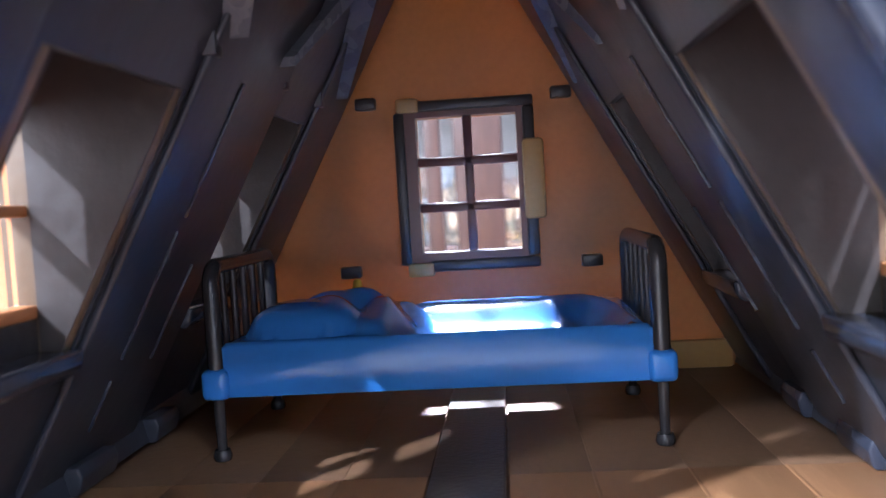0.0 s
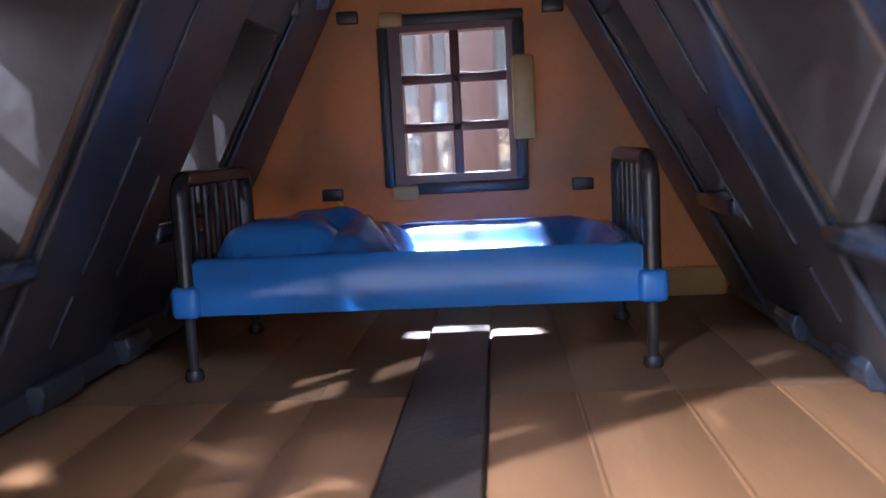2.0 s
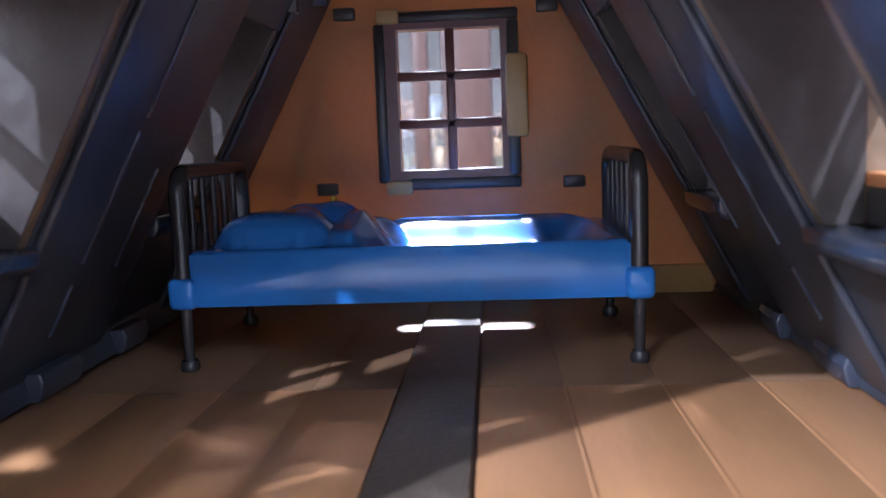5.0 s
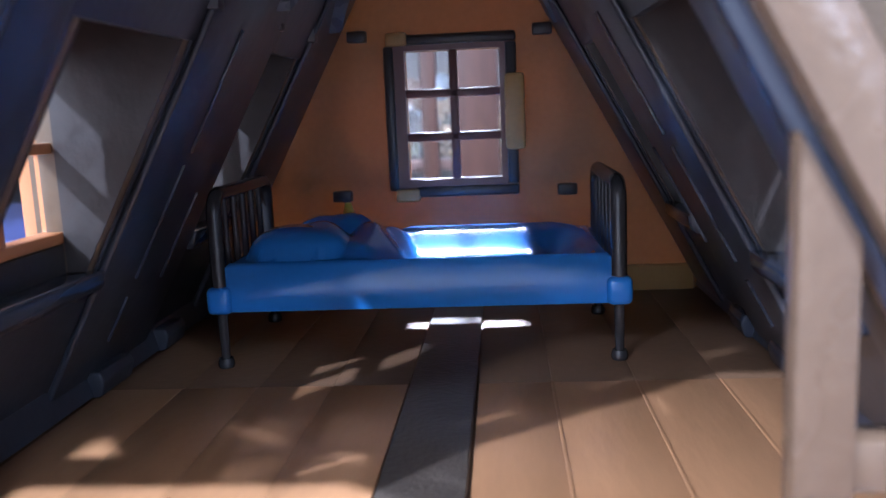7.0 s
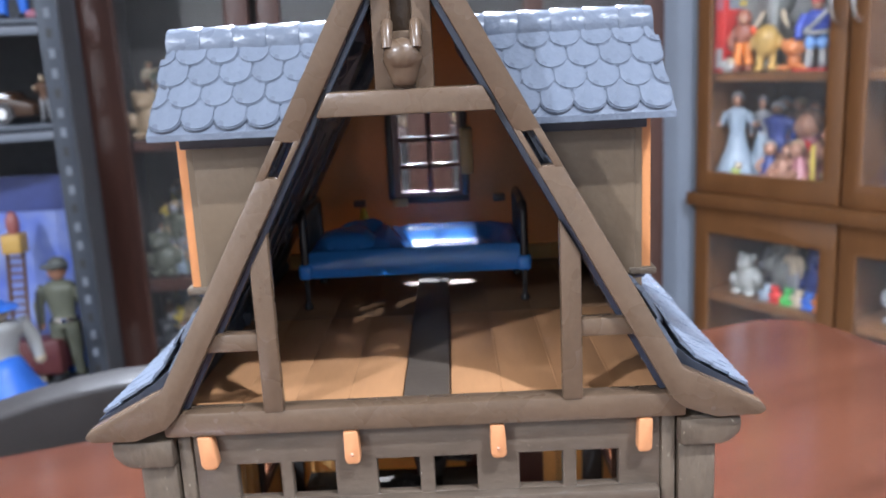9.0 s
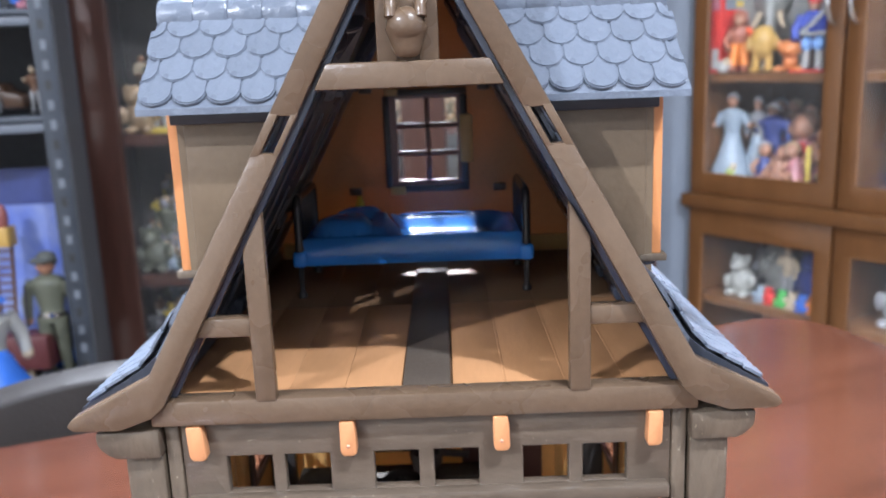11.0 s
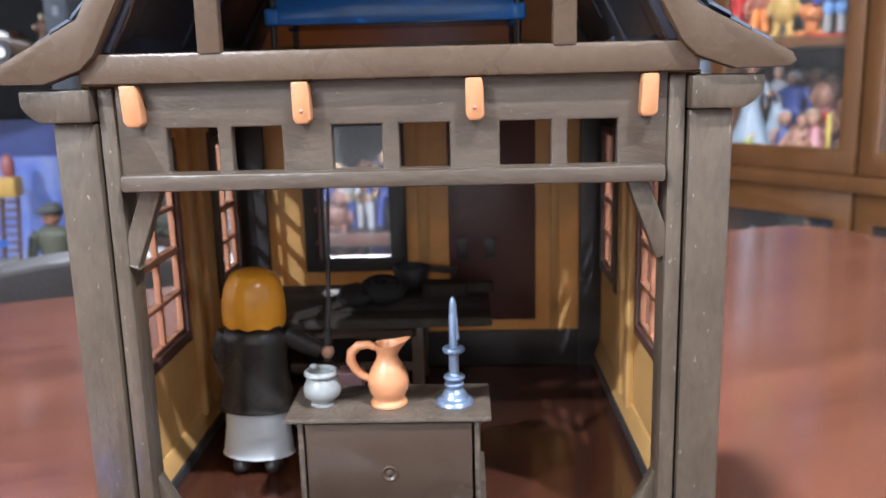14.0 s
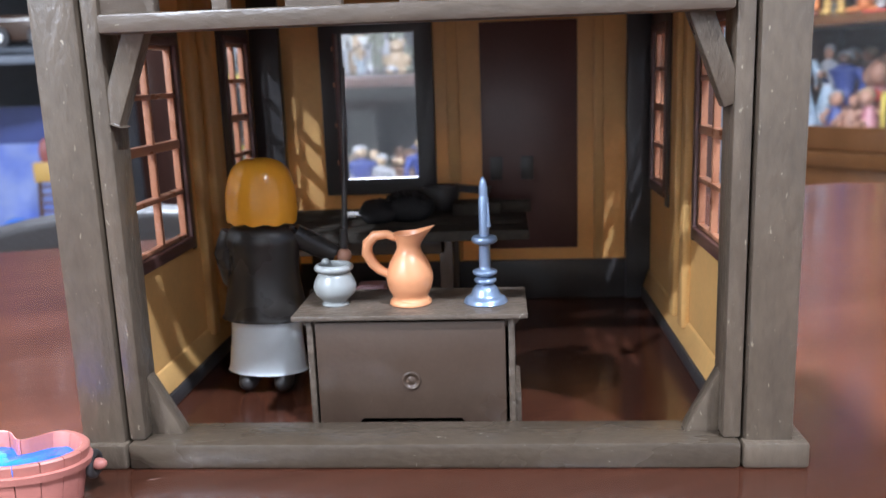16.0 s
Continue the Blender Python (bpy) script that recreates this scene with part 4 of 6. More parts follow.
def bed_top():
    """The moulded mattress: pillow humps at the head, a long hollow rising to the far side, straight sides."""
    nx, ny = 110, 54
    t = bmesh.new()

    def bump(x, y, cx, cy, rx, ry, p=2.0):
        q = (abs((x - cx) / rx) ** p + abs((y - cy) / ry) ** p)
        return max(0.0, 1 - q) ** 0.6

    grid = []
    for i in range(nx + 1):
        row = []
        for k in range(ny + 1):
            x, y = BX0 + (BX1 - BX0) * i / nx, BY0 + (BY1 - BY0) * k / ny
            h = 0.07 * bump(x, y, -0.3, -0.06, 0.13, 0.12, 3.4) ** 0.75
            h = max(h, 0.075 * bump(x, y, -0.25, 0.13, 0.14, 0.11, 2.0))
            h = max(h, 0.05 * bump(x, y, -0.13, 0.03, 0.1, 0.2, 2.2))
            h += 0.009 * math.sin(42 * x + 22 * y) * bump(x, y, -0.17, 0.04, 0.16, 0.17, 2.0)
            ends = min(1, max(0, (x + 0.12) / 0.07)) * min(1, max(0, (0.425 - x) / 0.07))
            rise = min(1, max(0, (y - 0.06) / 0.185))
            rise = rise * rise * (3 - 2 * rise)
            h += ends ** 0.7 * (0.064 * rise - 0.047 * min(1, max(0, (y + 0.19) / 0.05)))
            h += 0.008 * math.exp(-((x - 0.33 + 0.25 * y) / 0.02) ** 2) * max(0.0, 1 - ((y - 0.1) / 0.13) ** 2)
            edge = min(x - BX0, BX1 - x, y - BY0, BY1 - y)
            h = h * min(1, max(0, edge / 0.02)) - 0.008 * max(0, 1 - edge / 0.008) ** 2
            row.append(t.verts.new((x, y, 0.259 + h)))
        grid.append(row)
    for i in range(nx):
        for k in range(ny):
            t.faces.new((grid[i][k], grid[i + 1][k], grid[i + 1][k + 1], grid[i][k + 1]))
    ring = [r[0] for r in grid] + grid[-1][1:] + [r[-1] for r in grid[-2::-1]] + grid[0][-2:0:-1]
    for z, inset in ((0.146, 0.0), (0.14, 0.003), (0.138, 0.01)):
        k = 1 - inset / 0.25
        low = [t.verts.new((v.co.x * (1 - inset / 0.46), (v.co.y - 0.035) * k + 0.035, z)) for v in ring]
        for a in range(len(ring)):
            b = (a + 1) % len(ring)
            t.faces.new((ring[a], low[a], low[b], ring[b]))
        ring = low
    t.faces.new(ring[::-1])
    bmesh.ops.recalc_face_normals(t, faces=t.faces)
    return t


part("mattress", bed_top(), M_BLUE, bed, "glossy blue moulded mattress with pillow and cover", smooth=50)
for sx_ in (-1, 1):
    px = sx_ * 0.48
    pts = [(px, BY0 + 0.012, 0.0), (px, BY0 + 0.012, 0.15), (px, BY0 + 0.012, 0.151), (px, BY0 + 0.012, 0.385)]
    pts += arc((px, BY0 + 0.052, 0.385), 0.04, 180, 90, 6, "yz")[1:] + arc((px, BY1 - 0.052, 0.385), 0.04, 90, 0, 6, "yz")
    pts += [(px, BY1 - 0.012, 0.151), (px, BY1 - 0.012, 0.15), (px, BY1 - 0.012, 0.0)]
    radii = [0.0105, 0.0125, 0.019, 0.019] + [0.0185] * (len(pts) - 7) + [0.019, 0.0125, 0.0105]
    end = tube(pts, 0.0175, n=14, radii=radii)
    rail = part("bed_end", end, M_IRON, bed, "rounded gunmetal bed end")
    for k in range(1, 6):
        y = BY0 + 0.012 + (BY1 - BY0 - 0.024) * k / 6
        part("spindle", tube([(px, y, 0.2), (px, y, 0.425)], 0.009, n=10), M_IRON, rail)
    part("cross_rail", tube([(px, BY0 + 0.012, 0.19), (px, BY1 - 0.012, 0.19)], 0.011, n=10), M_IRON, rail)
    for y in (BY0 + 0.012, BY1 - 0.012):
        lo, hi = px - 0.03, px + 0.03
        part("bracket", box(lo, hi, y - 0.027, y + 0.027, 0.136, 0.204, 0.014, segments=3), M_BLUE, bed)
        part("foot", lathe([(0.0, 0), (0.018, 0.0), (0.021, 0.007), (0.02, 0.015), (0.017, 0.024)], (px, y, 0.0), 14), M_IRON, rail)
lamp_ = thing("wall_lamp", "small yellow cone-shaped lamp fixed to the attic wall", "lamp", (-0.351, 1.872, 1.6668))
part("cone", lathe([(0.0, 0.0), (0.032, 0.0), (0.033, 0.012), (0.022, 0.07), (0.01, 0.112), (0.0, 0.115)], n=18), toy("lemon", 0.65, 0.5, 0.05), lamp_)
part("hook", bar((0, 0.005, 0.09), (0, 0.036, 0.09), 0.014, 0.014, 0.003), M_BLACK, lamp_)

# ---- ground-floor things ----
chest = thing("chest", "brown plastic chest of drawers with one wide drawer", "chest", (-0.06, 0.36, 0.0))
part("top", prism([(-0.328, -0.157), (0.328, -0.157), (0.328, 0.14), (-0.328, 0.14)], 0.331, 0.346, axis="z", bevel=0.004), M_CHESTTOP, chest, "worn moulded chest top")
part("cornice", prism([(-0.316, 0.331), (0.316, 0.331), (0.306, 0.318), (0.29, 0.302), (-0.29, 0.302), (-0.306, 0.318)], -0.122, 0.125, bevel=0.002), M_CHESTTOP, chest)
for s in (-1, 1):
    lo, hi = sorted((0.274 * s, 0.292 * s))
    part("side_panel", box(lo, hi, -0.131, 0.125, 0.0, 0.331, 0.004), M_CHESTTOP, chest)
part("back_panel", box(-0.275, 0.275, 0.1, 0.12, 0.0, 0.31, 0.003), M_CHEST, chest)
part("bottom_rail", box(-0.275, 0.275, -0.141, -0.09, 0.0, 0.014, 0.003), M_CHESTTOP, chest)
df = prism([(-0.266, 0.018), (-0.155, 0.018), (-0.142, 0.036), (0.138, 0.036), (0.152, 0.018), (0.266, 0.018), (0.266, 0.322), (-0.266, 0.322)], -0.138, -0.112, bevel=0.004)
part("side_foot", box(0.288, 0.308, -0.1, 0.125, 0.0, 0.1, 0.006), M_CHESTTOP, chest)
drawer = part("drawer", df, M_CHEST, chest, "smooth brown drawer front")
part("drawer_box", box(-0.26, 0.26, -0.112, 0.095, 0.035, 0.28, 0.003), M_CHEST, drawer)
kn = lathe(smooth_profile([(0.028, 0.0), (0.027, 0.006), (0.022, 0.008), (0.014, 0.002), (0.008, 0.004), (0.0, 0.006)]), n=28)
bmesh.ops.rotate(kn, verts=kn.verts, cent=(0, 0, 0), matrix=Matrix.Rotation(radians(90), 3, "X"))
bmesh.ops.translate(kn, verts=kn.verts, vec=(0.0, -0.136, 0.15))
part("knob", kn, M_CHEST, drawer, "round dished knob")

pot = thing("pot", "small round grey plastic pot with a rolled rim", "pot", (-0.283, 0.33, 0.346))
part("body", lathe(smooth_profile([(0.0, 0.0), (0.036, 0.0), (0.038, 0.008), (0.034, 0.014), (0.056, 0.035), (0.061, 0.06), (0.05, 0.088), (0.042, 0.098)]) + smooth_profile([(0.042, 0.098), (0.054, 0.104), (0.056, 0.113), (0.048, 0.121), (0.04, 0.115), (0.038, 0.09), (0.0, 0.05)])), M_POT, pot)
part("lug", ball((-0.03, 0.035, 0.118), 0.014, 0.012, 0.012, n=12), M_POT, pot)

jug = thing("jug", "apricot plastic jug with loop handle and pointed spout", "jug", (-0.064, 0.33, 0.346))
jb = lathe(smooth_profile([(0.0, 0.0), (0.056, 0.0), (0.058, 0.012), (0.05, 0.022), (0.062, 0.05), (0.067, 0.085), (0.054, 0.125), (0.037, 0.155), (0.034, 0.175), (0.042, 0.2), (0.045, 0.206), (0.04, 0.204), (0.03, 0.175), (0.03, 0.15), (0.0, 0.06)]), n=36)
for v in jb.verts:
    if v.co.z > 0.168:
        k = (v.co.z - 0.168) / 0.038
        lean = max(0.0, v.co.x) / 0.045
        v.co.x += 0.032 * k * lean ** 2
        v.co.z += 0.02 * k * lean ** 2
part("body", jb, M_JUG, jug)
part("handle", tube([(-0.035, 0, 0.192), (-0.06, 0, 0.204), (-0.095, 0, 0.2), (-0.117, 0, 0.178), (-0.12, 0, 0.15), (-0.105, 0, 0.12), (-0.085, 0, 0.1), (-0.062, 0, 0.088)], 0.013, n=14, radii=[0.011, 0.013, 0.015, 0.016, 0.016, 0.015, 0.014, 0.012]), M_JUG, jug)

stick = thing("candlestick", "blue-grey pewter plastic candlestick with a pointed candle", "candlestick", (0.152, 0.33, 0.346))
part("foot", lathe(smooth_profile([(0.0, 0), (0.058, 0.0), (0.06, 0.008), (0.054, 0.016), (0.044, 0.022), (0.034, 0.042), (0.02, 0.055), (0.018, 0.06)], 4)), M_PEWTER, stick)
part("stem", lathe(smooth_profile([(0.018, 0.056), (0.03, 0.06), (0.03, 0.07), (0.016, 0.076), (0.032, 0.083), (0.034, 0.093), (0.018, 0.1), (0.0165, 0.12), (0.016, 0.165), (0.018, 0.172)], 4)), M_PEWTER, stick)
part("drip_pan", lathe(smooth_profile([(0.016, 0.168), (0.034, 0.176), (0.036, 0.186), (0.03, 0.193), (0.014, 0.194), (0.0, 0.194)], 4)), M_PEWTER, stick)
cn = lathe([(0.014, 0.19), (0.0145, 0.3), (0.012, 0.304), (0.012, 0.31), (0.0125, 0.33), (0.009, 0.348), (0.003, 0.36), (0.0, 0.362)], n=18)
tube([(0.012, -0.01, 0.29), (0.014, -0.01, 0.24), (0.014, -0.011, 0.22)], 0.004, n=8, bm=cn, radii=[0.003, 0.004, 0.006])
part("candle", cn, M_PEWTER, stick)


def doll():
    """A toy figure seen from behind, one mesh: shoes, skirt, jacket, bent arm with a rod, amber bob."""
    x, y = 0.0, 0.0
    shoes = ball((-0.058, -0.03, 0.034), 0.032, 0.055, 0.034, n=14)
    ball((0.058, -0.03, 0.034), 0.032, 0.055, 0.034, bm=shoes, n=14)
    for s in (-1, 1):
        tube([(s * 0.05, 0, 0.03), (s * 0.045, 0, 0.1)], 0.03, n=10, bm=shoes)
    skirt = lathe(smooth_profile([(0.0, 0.066), (0.122, 0.064), (0.127, 0.076), (0.118, 0.16), (0.1, 0.27), (0.0, 0.29)], 4), n=32, squash=0.66)
    jacket = lathe(smooth_profile([(0.0, 0.24), (0.134, 0.24), (0.136, 0.25), (0.126, 0.31), (0.112, 0.39), (0.115, 0.46), (0.118, 0.5), (0.1, 0.535), (0.045, 0.548), (0.0, 0.55)], 4), n=32, squash=0.68)
    tube([(-0.105, 0, 0.52), (-0.125, 0.0, 0.45), (-0.115, 0.03, 0.36), (-0.095, 0.06, 0.31)], 0.035, bm=jacket, n=14, radii=[0.03, 0.036, 0.034, 0.03])
    tube([(0.1, 0, 0.52), (0.135, 0.02, 0.49), (0.18, 0.04, 0.46), (0.225, 0.045, 0.44)], 0.035, bm=jacket, n=14, radii=[0.03, 0.036, 0.034, 0.028])
    hand = ball((0.252, 0.045, 0.435), 0.024, 0.024, 0.026, n=14)
    ball((-0.09, 0.075, 0.29), 0.022, n=12, bm=hand)
    lathe([(0.05, 0.54), (0.05, 0.56), (0.09, 0.58), (0.1, 0.64), (0.09, 0.7), (0.0, 0.72)], (0, 0.02, 0), 24, bm=hand)
    hair = lathe(smooth_profile([(0.0, 0.556), (0.098, 0.553), (0.11, 0.562), (0.112, 0.61), (0.106, 0.67), (0.084, 0.725), (0.045, 0.75), (0.0, 0.755)], 5), n=48, squash=0.86)
    for v in hair.verts:
        a = math.atan2(v.co.y, v.co.x)
        low = max(0, min(1, (0.7 - v.co.z) / 0.15))
        k = 1 + 0.01 * low * math.sin(a * 14)
        v.co.x, v.co.y = v.co.x * k, v.co.y * k
        if v.co.z < 0.575:
            v.co.z += 0.004 * math.sin(a * 9)
    rod = tube([(0.252, 0.045, 0.40), (0.256, 0.05, 0.6), (0.262, 0.06, 1.03)], 0.008, n=10, radii=[0.012, 0.009, 0.005])
    lathe([(0.013, 0), (0.015, 0.02), (0.012, 0.06), (0.014, 0.065), (0.0, 0.07)], (0.252, 0.045, 0.46), 12, bm=rod)
    return [(shoes, M_BLACK), (skirt, M_SKIRT), (jacket, M_JACKET), (hand, M_SKIN), (hair, M_HAIR), (rod, M_BLACK)]


dl = part("doll", doll(), None, smooth=50)
dl.matrix_world = pose(-0.0575, 0.0585, 0.0, 0, 1.8, 0)
tagged(dl, "plastic toy figure with amber bob, black jacket and white skirt", "doll")

bench = thing("work_table", "dark brown plastic toy work table with a plank top", "table", (-0.2, 1.32, 0.0))
for k in range(4):
    y0 = -0.29 + 0.148 * k
    part("top_plank", box(-0.5, 0.5, y0, y0 + 0.145, 0.385, 0.425, 0.008), M_BENCH, bench)
for x in (-0.4, 0.19):
    for y in (-0.22, 0.22):
        part("leg", box(x - 0.025, x + 0.025, y - 0.025, y + 0.025, 0.0, 0.388, 0.006), M_CHEST, bench)
part("stretcher", box(-0.4, 0.19, -0.012, 0.012, 0.1, 0.14, 0.005), M_CHEST, bench)
part("apron", box(-0.4, 0.19, -0.245, -0.225, 0.33, 0.386, 0.005), M_CHEST, bench)

cap = thing("hat", "shiny black plastic ribbed hat lying on the work table", "hat", (-0.17, 1.3, 0.424))
cb_ = ball((0, 0, 0.055), 0.105, 0.09, 0.068, n=24)
for k in range(7):
    a = radians(25 + 130 * k / 6)
    tube([(0.1 * math.cos(a) * f, -0.07 * f - 0.01, 0.055 + 0.062 * math.sin(a) * (1.05 - 0.3 * (1 - f))) for f in (0.2, 0.6, 1.0)], 0.012, bm=cb_, n=8)
part("crown", cb_, M_HAT, cap)
bag = thing("black_bag", "dark crumpled plastic bag lying on the work table", "bag", (-0.285, 1.27, 0.424))
bg_ = ball((0, 0, 0.04), 0.08, 0.1, 0.05, n=20)
for v in bg_.verts:
    v.co += v.co.normalized() * 0.012 * noise.noise(v.co * 30)
    v.co.z = max(v.co.z, 0.0)
part("sack", bg_, M_HAT, bag)
pan = thing("pan", "black plastic pan with a long handle", "pan", (-0.06, 1.56, 0.424))
part("bowl", lathe([(0, 0), (0.07, 0.0), (0.085, 0.09), (0.08, 0.1), (0.07, 0.095), (0.06, 0.02), (0, 0.02)], n=28), M_BLACK, pan)
part("handle", bar((0.07, 0, 0.09), (0.21, -0.01, 0.075), 0.03, 0.02, 0.006), M_BLACK, pan)
slab = thing("wooden_board", "tan plastic chopping board on the work table", "board", (0.1, 1.44, 0.424))
part("board", prism([(-0.1, -0.06), (0.1, -0.06), (0.1, -0.02), (0.22, -0.02), (0.22, 0.02), (0.1, 0.02), (0.1, 0.06), (-0.1, 0.06)], 0.0, 0.05, axis="z", bevel=0.008), M_BENCH, slab)
# unclear pink block; the legs are added to carry it
card = thing("stool", "small dull pink upright block on added legs", "stool", (-0.262, 0.86, 0.0))
part("seat", box(-0.05, 0.05, -0.05, 0.05, 0.14, 0.275, 0.01), toy("dull_pink", 0.35, 0.19, 0.2), card)
for x in (-0.035, 0.035):
    for y in (-0.035, 0.035):
        part("leg", box(x - 0.008, x + 0.008, y - 0.008, y + 0.008, 0, 0.142, 0.003), M_CHEST, card)

# ---- table, chair, tub ----
ANG = 20.5
tab = thing("dining_table", "polished red-brown wooden dining table top", "table", (3.32, 5.3, 0.0), turn=ANG)
bm = bmesh.new()
R = 0.55
pts = [(-R + R * math.cos(radians(a)), -R + R * math.sin(radians(a))) for a in range(0, 91, 10)]
pts += [(-17 + R * math.cos(radians(a)), -R + R * math.sin(radians(a))) for a in range(90, 181, 10)]
pts += [(-17 + R * math.cos(radians(a)), -10 + R * math.sin(radians(a))) for a in range(180, 271, 10)]
pts += [(-R + R * math.cos(radians(a)), -10 + R * math.sin(radians(a))) for a in range(270, 361, 10)]
part("table_top", prism(pts, -0.32, 0.0, axis="z", bevel=0.06, segments=3), M_TABLE, tab, "polished red-brown table top")
for x in (-1.3, -16):
    for y in (-1.3, -9.2):
        part("leg", box(x - 0.35, x + 0.35, y - 0.35, y + 0.35, -7.5, -0.3, 0.05), M_TABLE, tab)

chair = thing("chair", "dark brown leather chair pushed against the table", "chair", (-2.75, 4.2, -7.5), turn=ANG)
back_pts = [(-1.9, 7.1)] + [(-1.88 + 3.76 * k / 12, 7.2 + 0.37 * math.sin(math.pi * k / 12)) for k in range(13)] + [(1.9, 7.1), (1.75, 3.9), (-1.75, 3.9)]
part("backrest", prism(back_pts, -0.22, 0.22, bevel=0.08, segments=3), M_LEATHER, chair)
part("seat", box(-1.85, 1.85, 0.2, 4.0, 3.6, 4.3, 0.12), M_LEATHER, chair)
for x in (-1.6, 1.6):
    for y in (0.0, 3.8):
        part("leg", box(x - 0.2, x + 0.2, y - 0.2, y + 0.2, 0, 3.95, 0.04), M_DARKWOOD, chair)

tub = thing("tub", "pink plastic heart-shaped tub filled with blue water", "tub", (-1.0, -0.175, 0.0))


def tub_outline(a, grow=1.0):
    """The rim seen from above: an oval with a notch in its far side."""
    x, y = 0.19 * math.cos(a), 0.118 * math.sin(a)
    if y > 0:
        y -= 0.075 * math.exp(-(x / 0.05) ** 2)
    return x * grow, y * grow


N = 18
for k in range(N):
    a0, a1 = math.pi / 2 + 2 * math.pi * k / N + 0.008, math.pi / 2 + 2 * math.pi * (k + 1) / N - 0.008
    stv = bmesh.new()
    ring = []
    for z, go, gi in ((0.0, 0.84, 0.7), (0.02, 0.86, 0.72), (0.085, 0.94, 0.83), (0.134, 1.0, 0.88), (0.138, 0.975, 0.905)):
        n = 6
        o = [stv.verts.new((*tub_outline(a0 + (a1 - a0) * i / n, go), z)) for i in range(n + 1)]
        q = [stv.verts.new((*tub_outline(a1 + (a0 - a1) * i / n, gi), z)) for i in range(n + 1)]
        ring.append(o + q)
    for p, q in zip(ring, ring[1:]):
        for i in range(len(p)):
            stv.faces.new((p[i], p[(i + 1) % len(p)], q[(i + 1) % len(p)], q[i]))
    stv.faces.new(ring[0][::-1]), stv.faces.new(ring[-1])
    part("stave", stv, M_TUB, tub)
hp = bmesh.new()
ring = []
for z, g in ((0.088, 0.93), (0.09, 0.995), (0.108, 1.025), (0.111, 0.96)):
    ring.append([hp.verts.new((*tub_outline(2 * math.pi * i / 96, g), z)) for i in range(96)])
for p, q in zip(ring, ring[1:]):
    for i in range(96):
        hp.faces.new((p[i], p[(i + 1) % 96], q[(i + 1) % 96], q[i]))
part("hoop", hp, M_TUB, tub)


def tub_disc(z, g, rough):
    t = bmesh.new()
    mid = t.verts.new((0, -0.02, z))
    rings = []
    for j in range(1, 13):
        row = []
        for i in range(72):
            x, y = tub_outline(2 * math.pi * i / 72, g * j / 12)
            row.append(t.verts.new((x, y - 0.02 * (1 - j / 12), z + rough * noise.noise(Vector((x * 25, y * 25, 3))))))
        rings.append(row)
    for i in range(72):
        t.faces.new((mid, rings[0][i], rings[0][(i + 1) % 72]))
    for p, q in zip(rings, rings[1:]):
        for i in range(72):
            t.faces.new((p[i], q[i], q[(i + 1) % 72], p[(i + 1) % 72]))
    return t


part("bottom", tub_disc(0.012, 0.72, 0.0), M_TUB, tub)
part("water", tub_disc(0.1, 0.855, 0.008), M_WATER, tub, "rippled blue plastic water", smooth=80)
part("handle_ring", tube(arc((0.178, 0.045, 0.072), 0.026, 0, 360, 20, "yz"), 0.011, n=10), M_BLACK, tub, "black handle ring")
part("peg", ball((0.192, 0.045, 0.072), 0.02, 0.015, 0.015, n=14), M_TUB, tub)


# ---- display cabinets and rack with toys ----
fig_rng = random.Random(21)


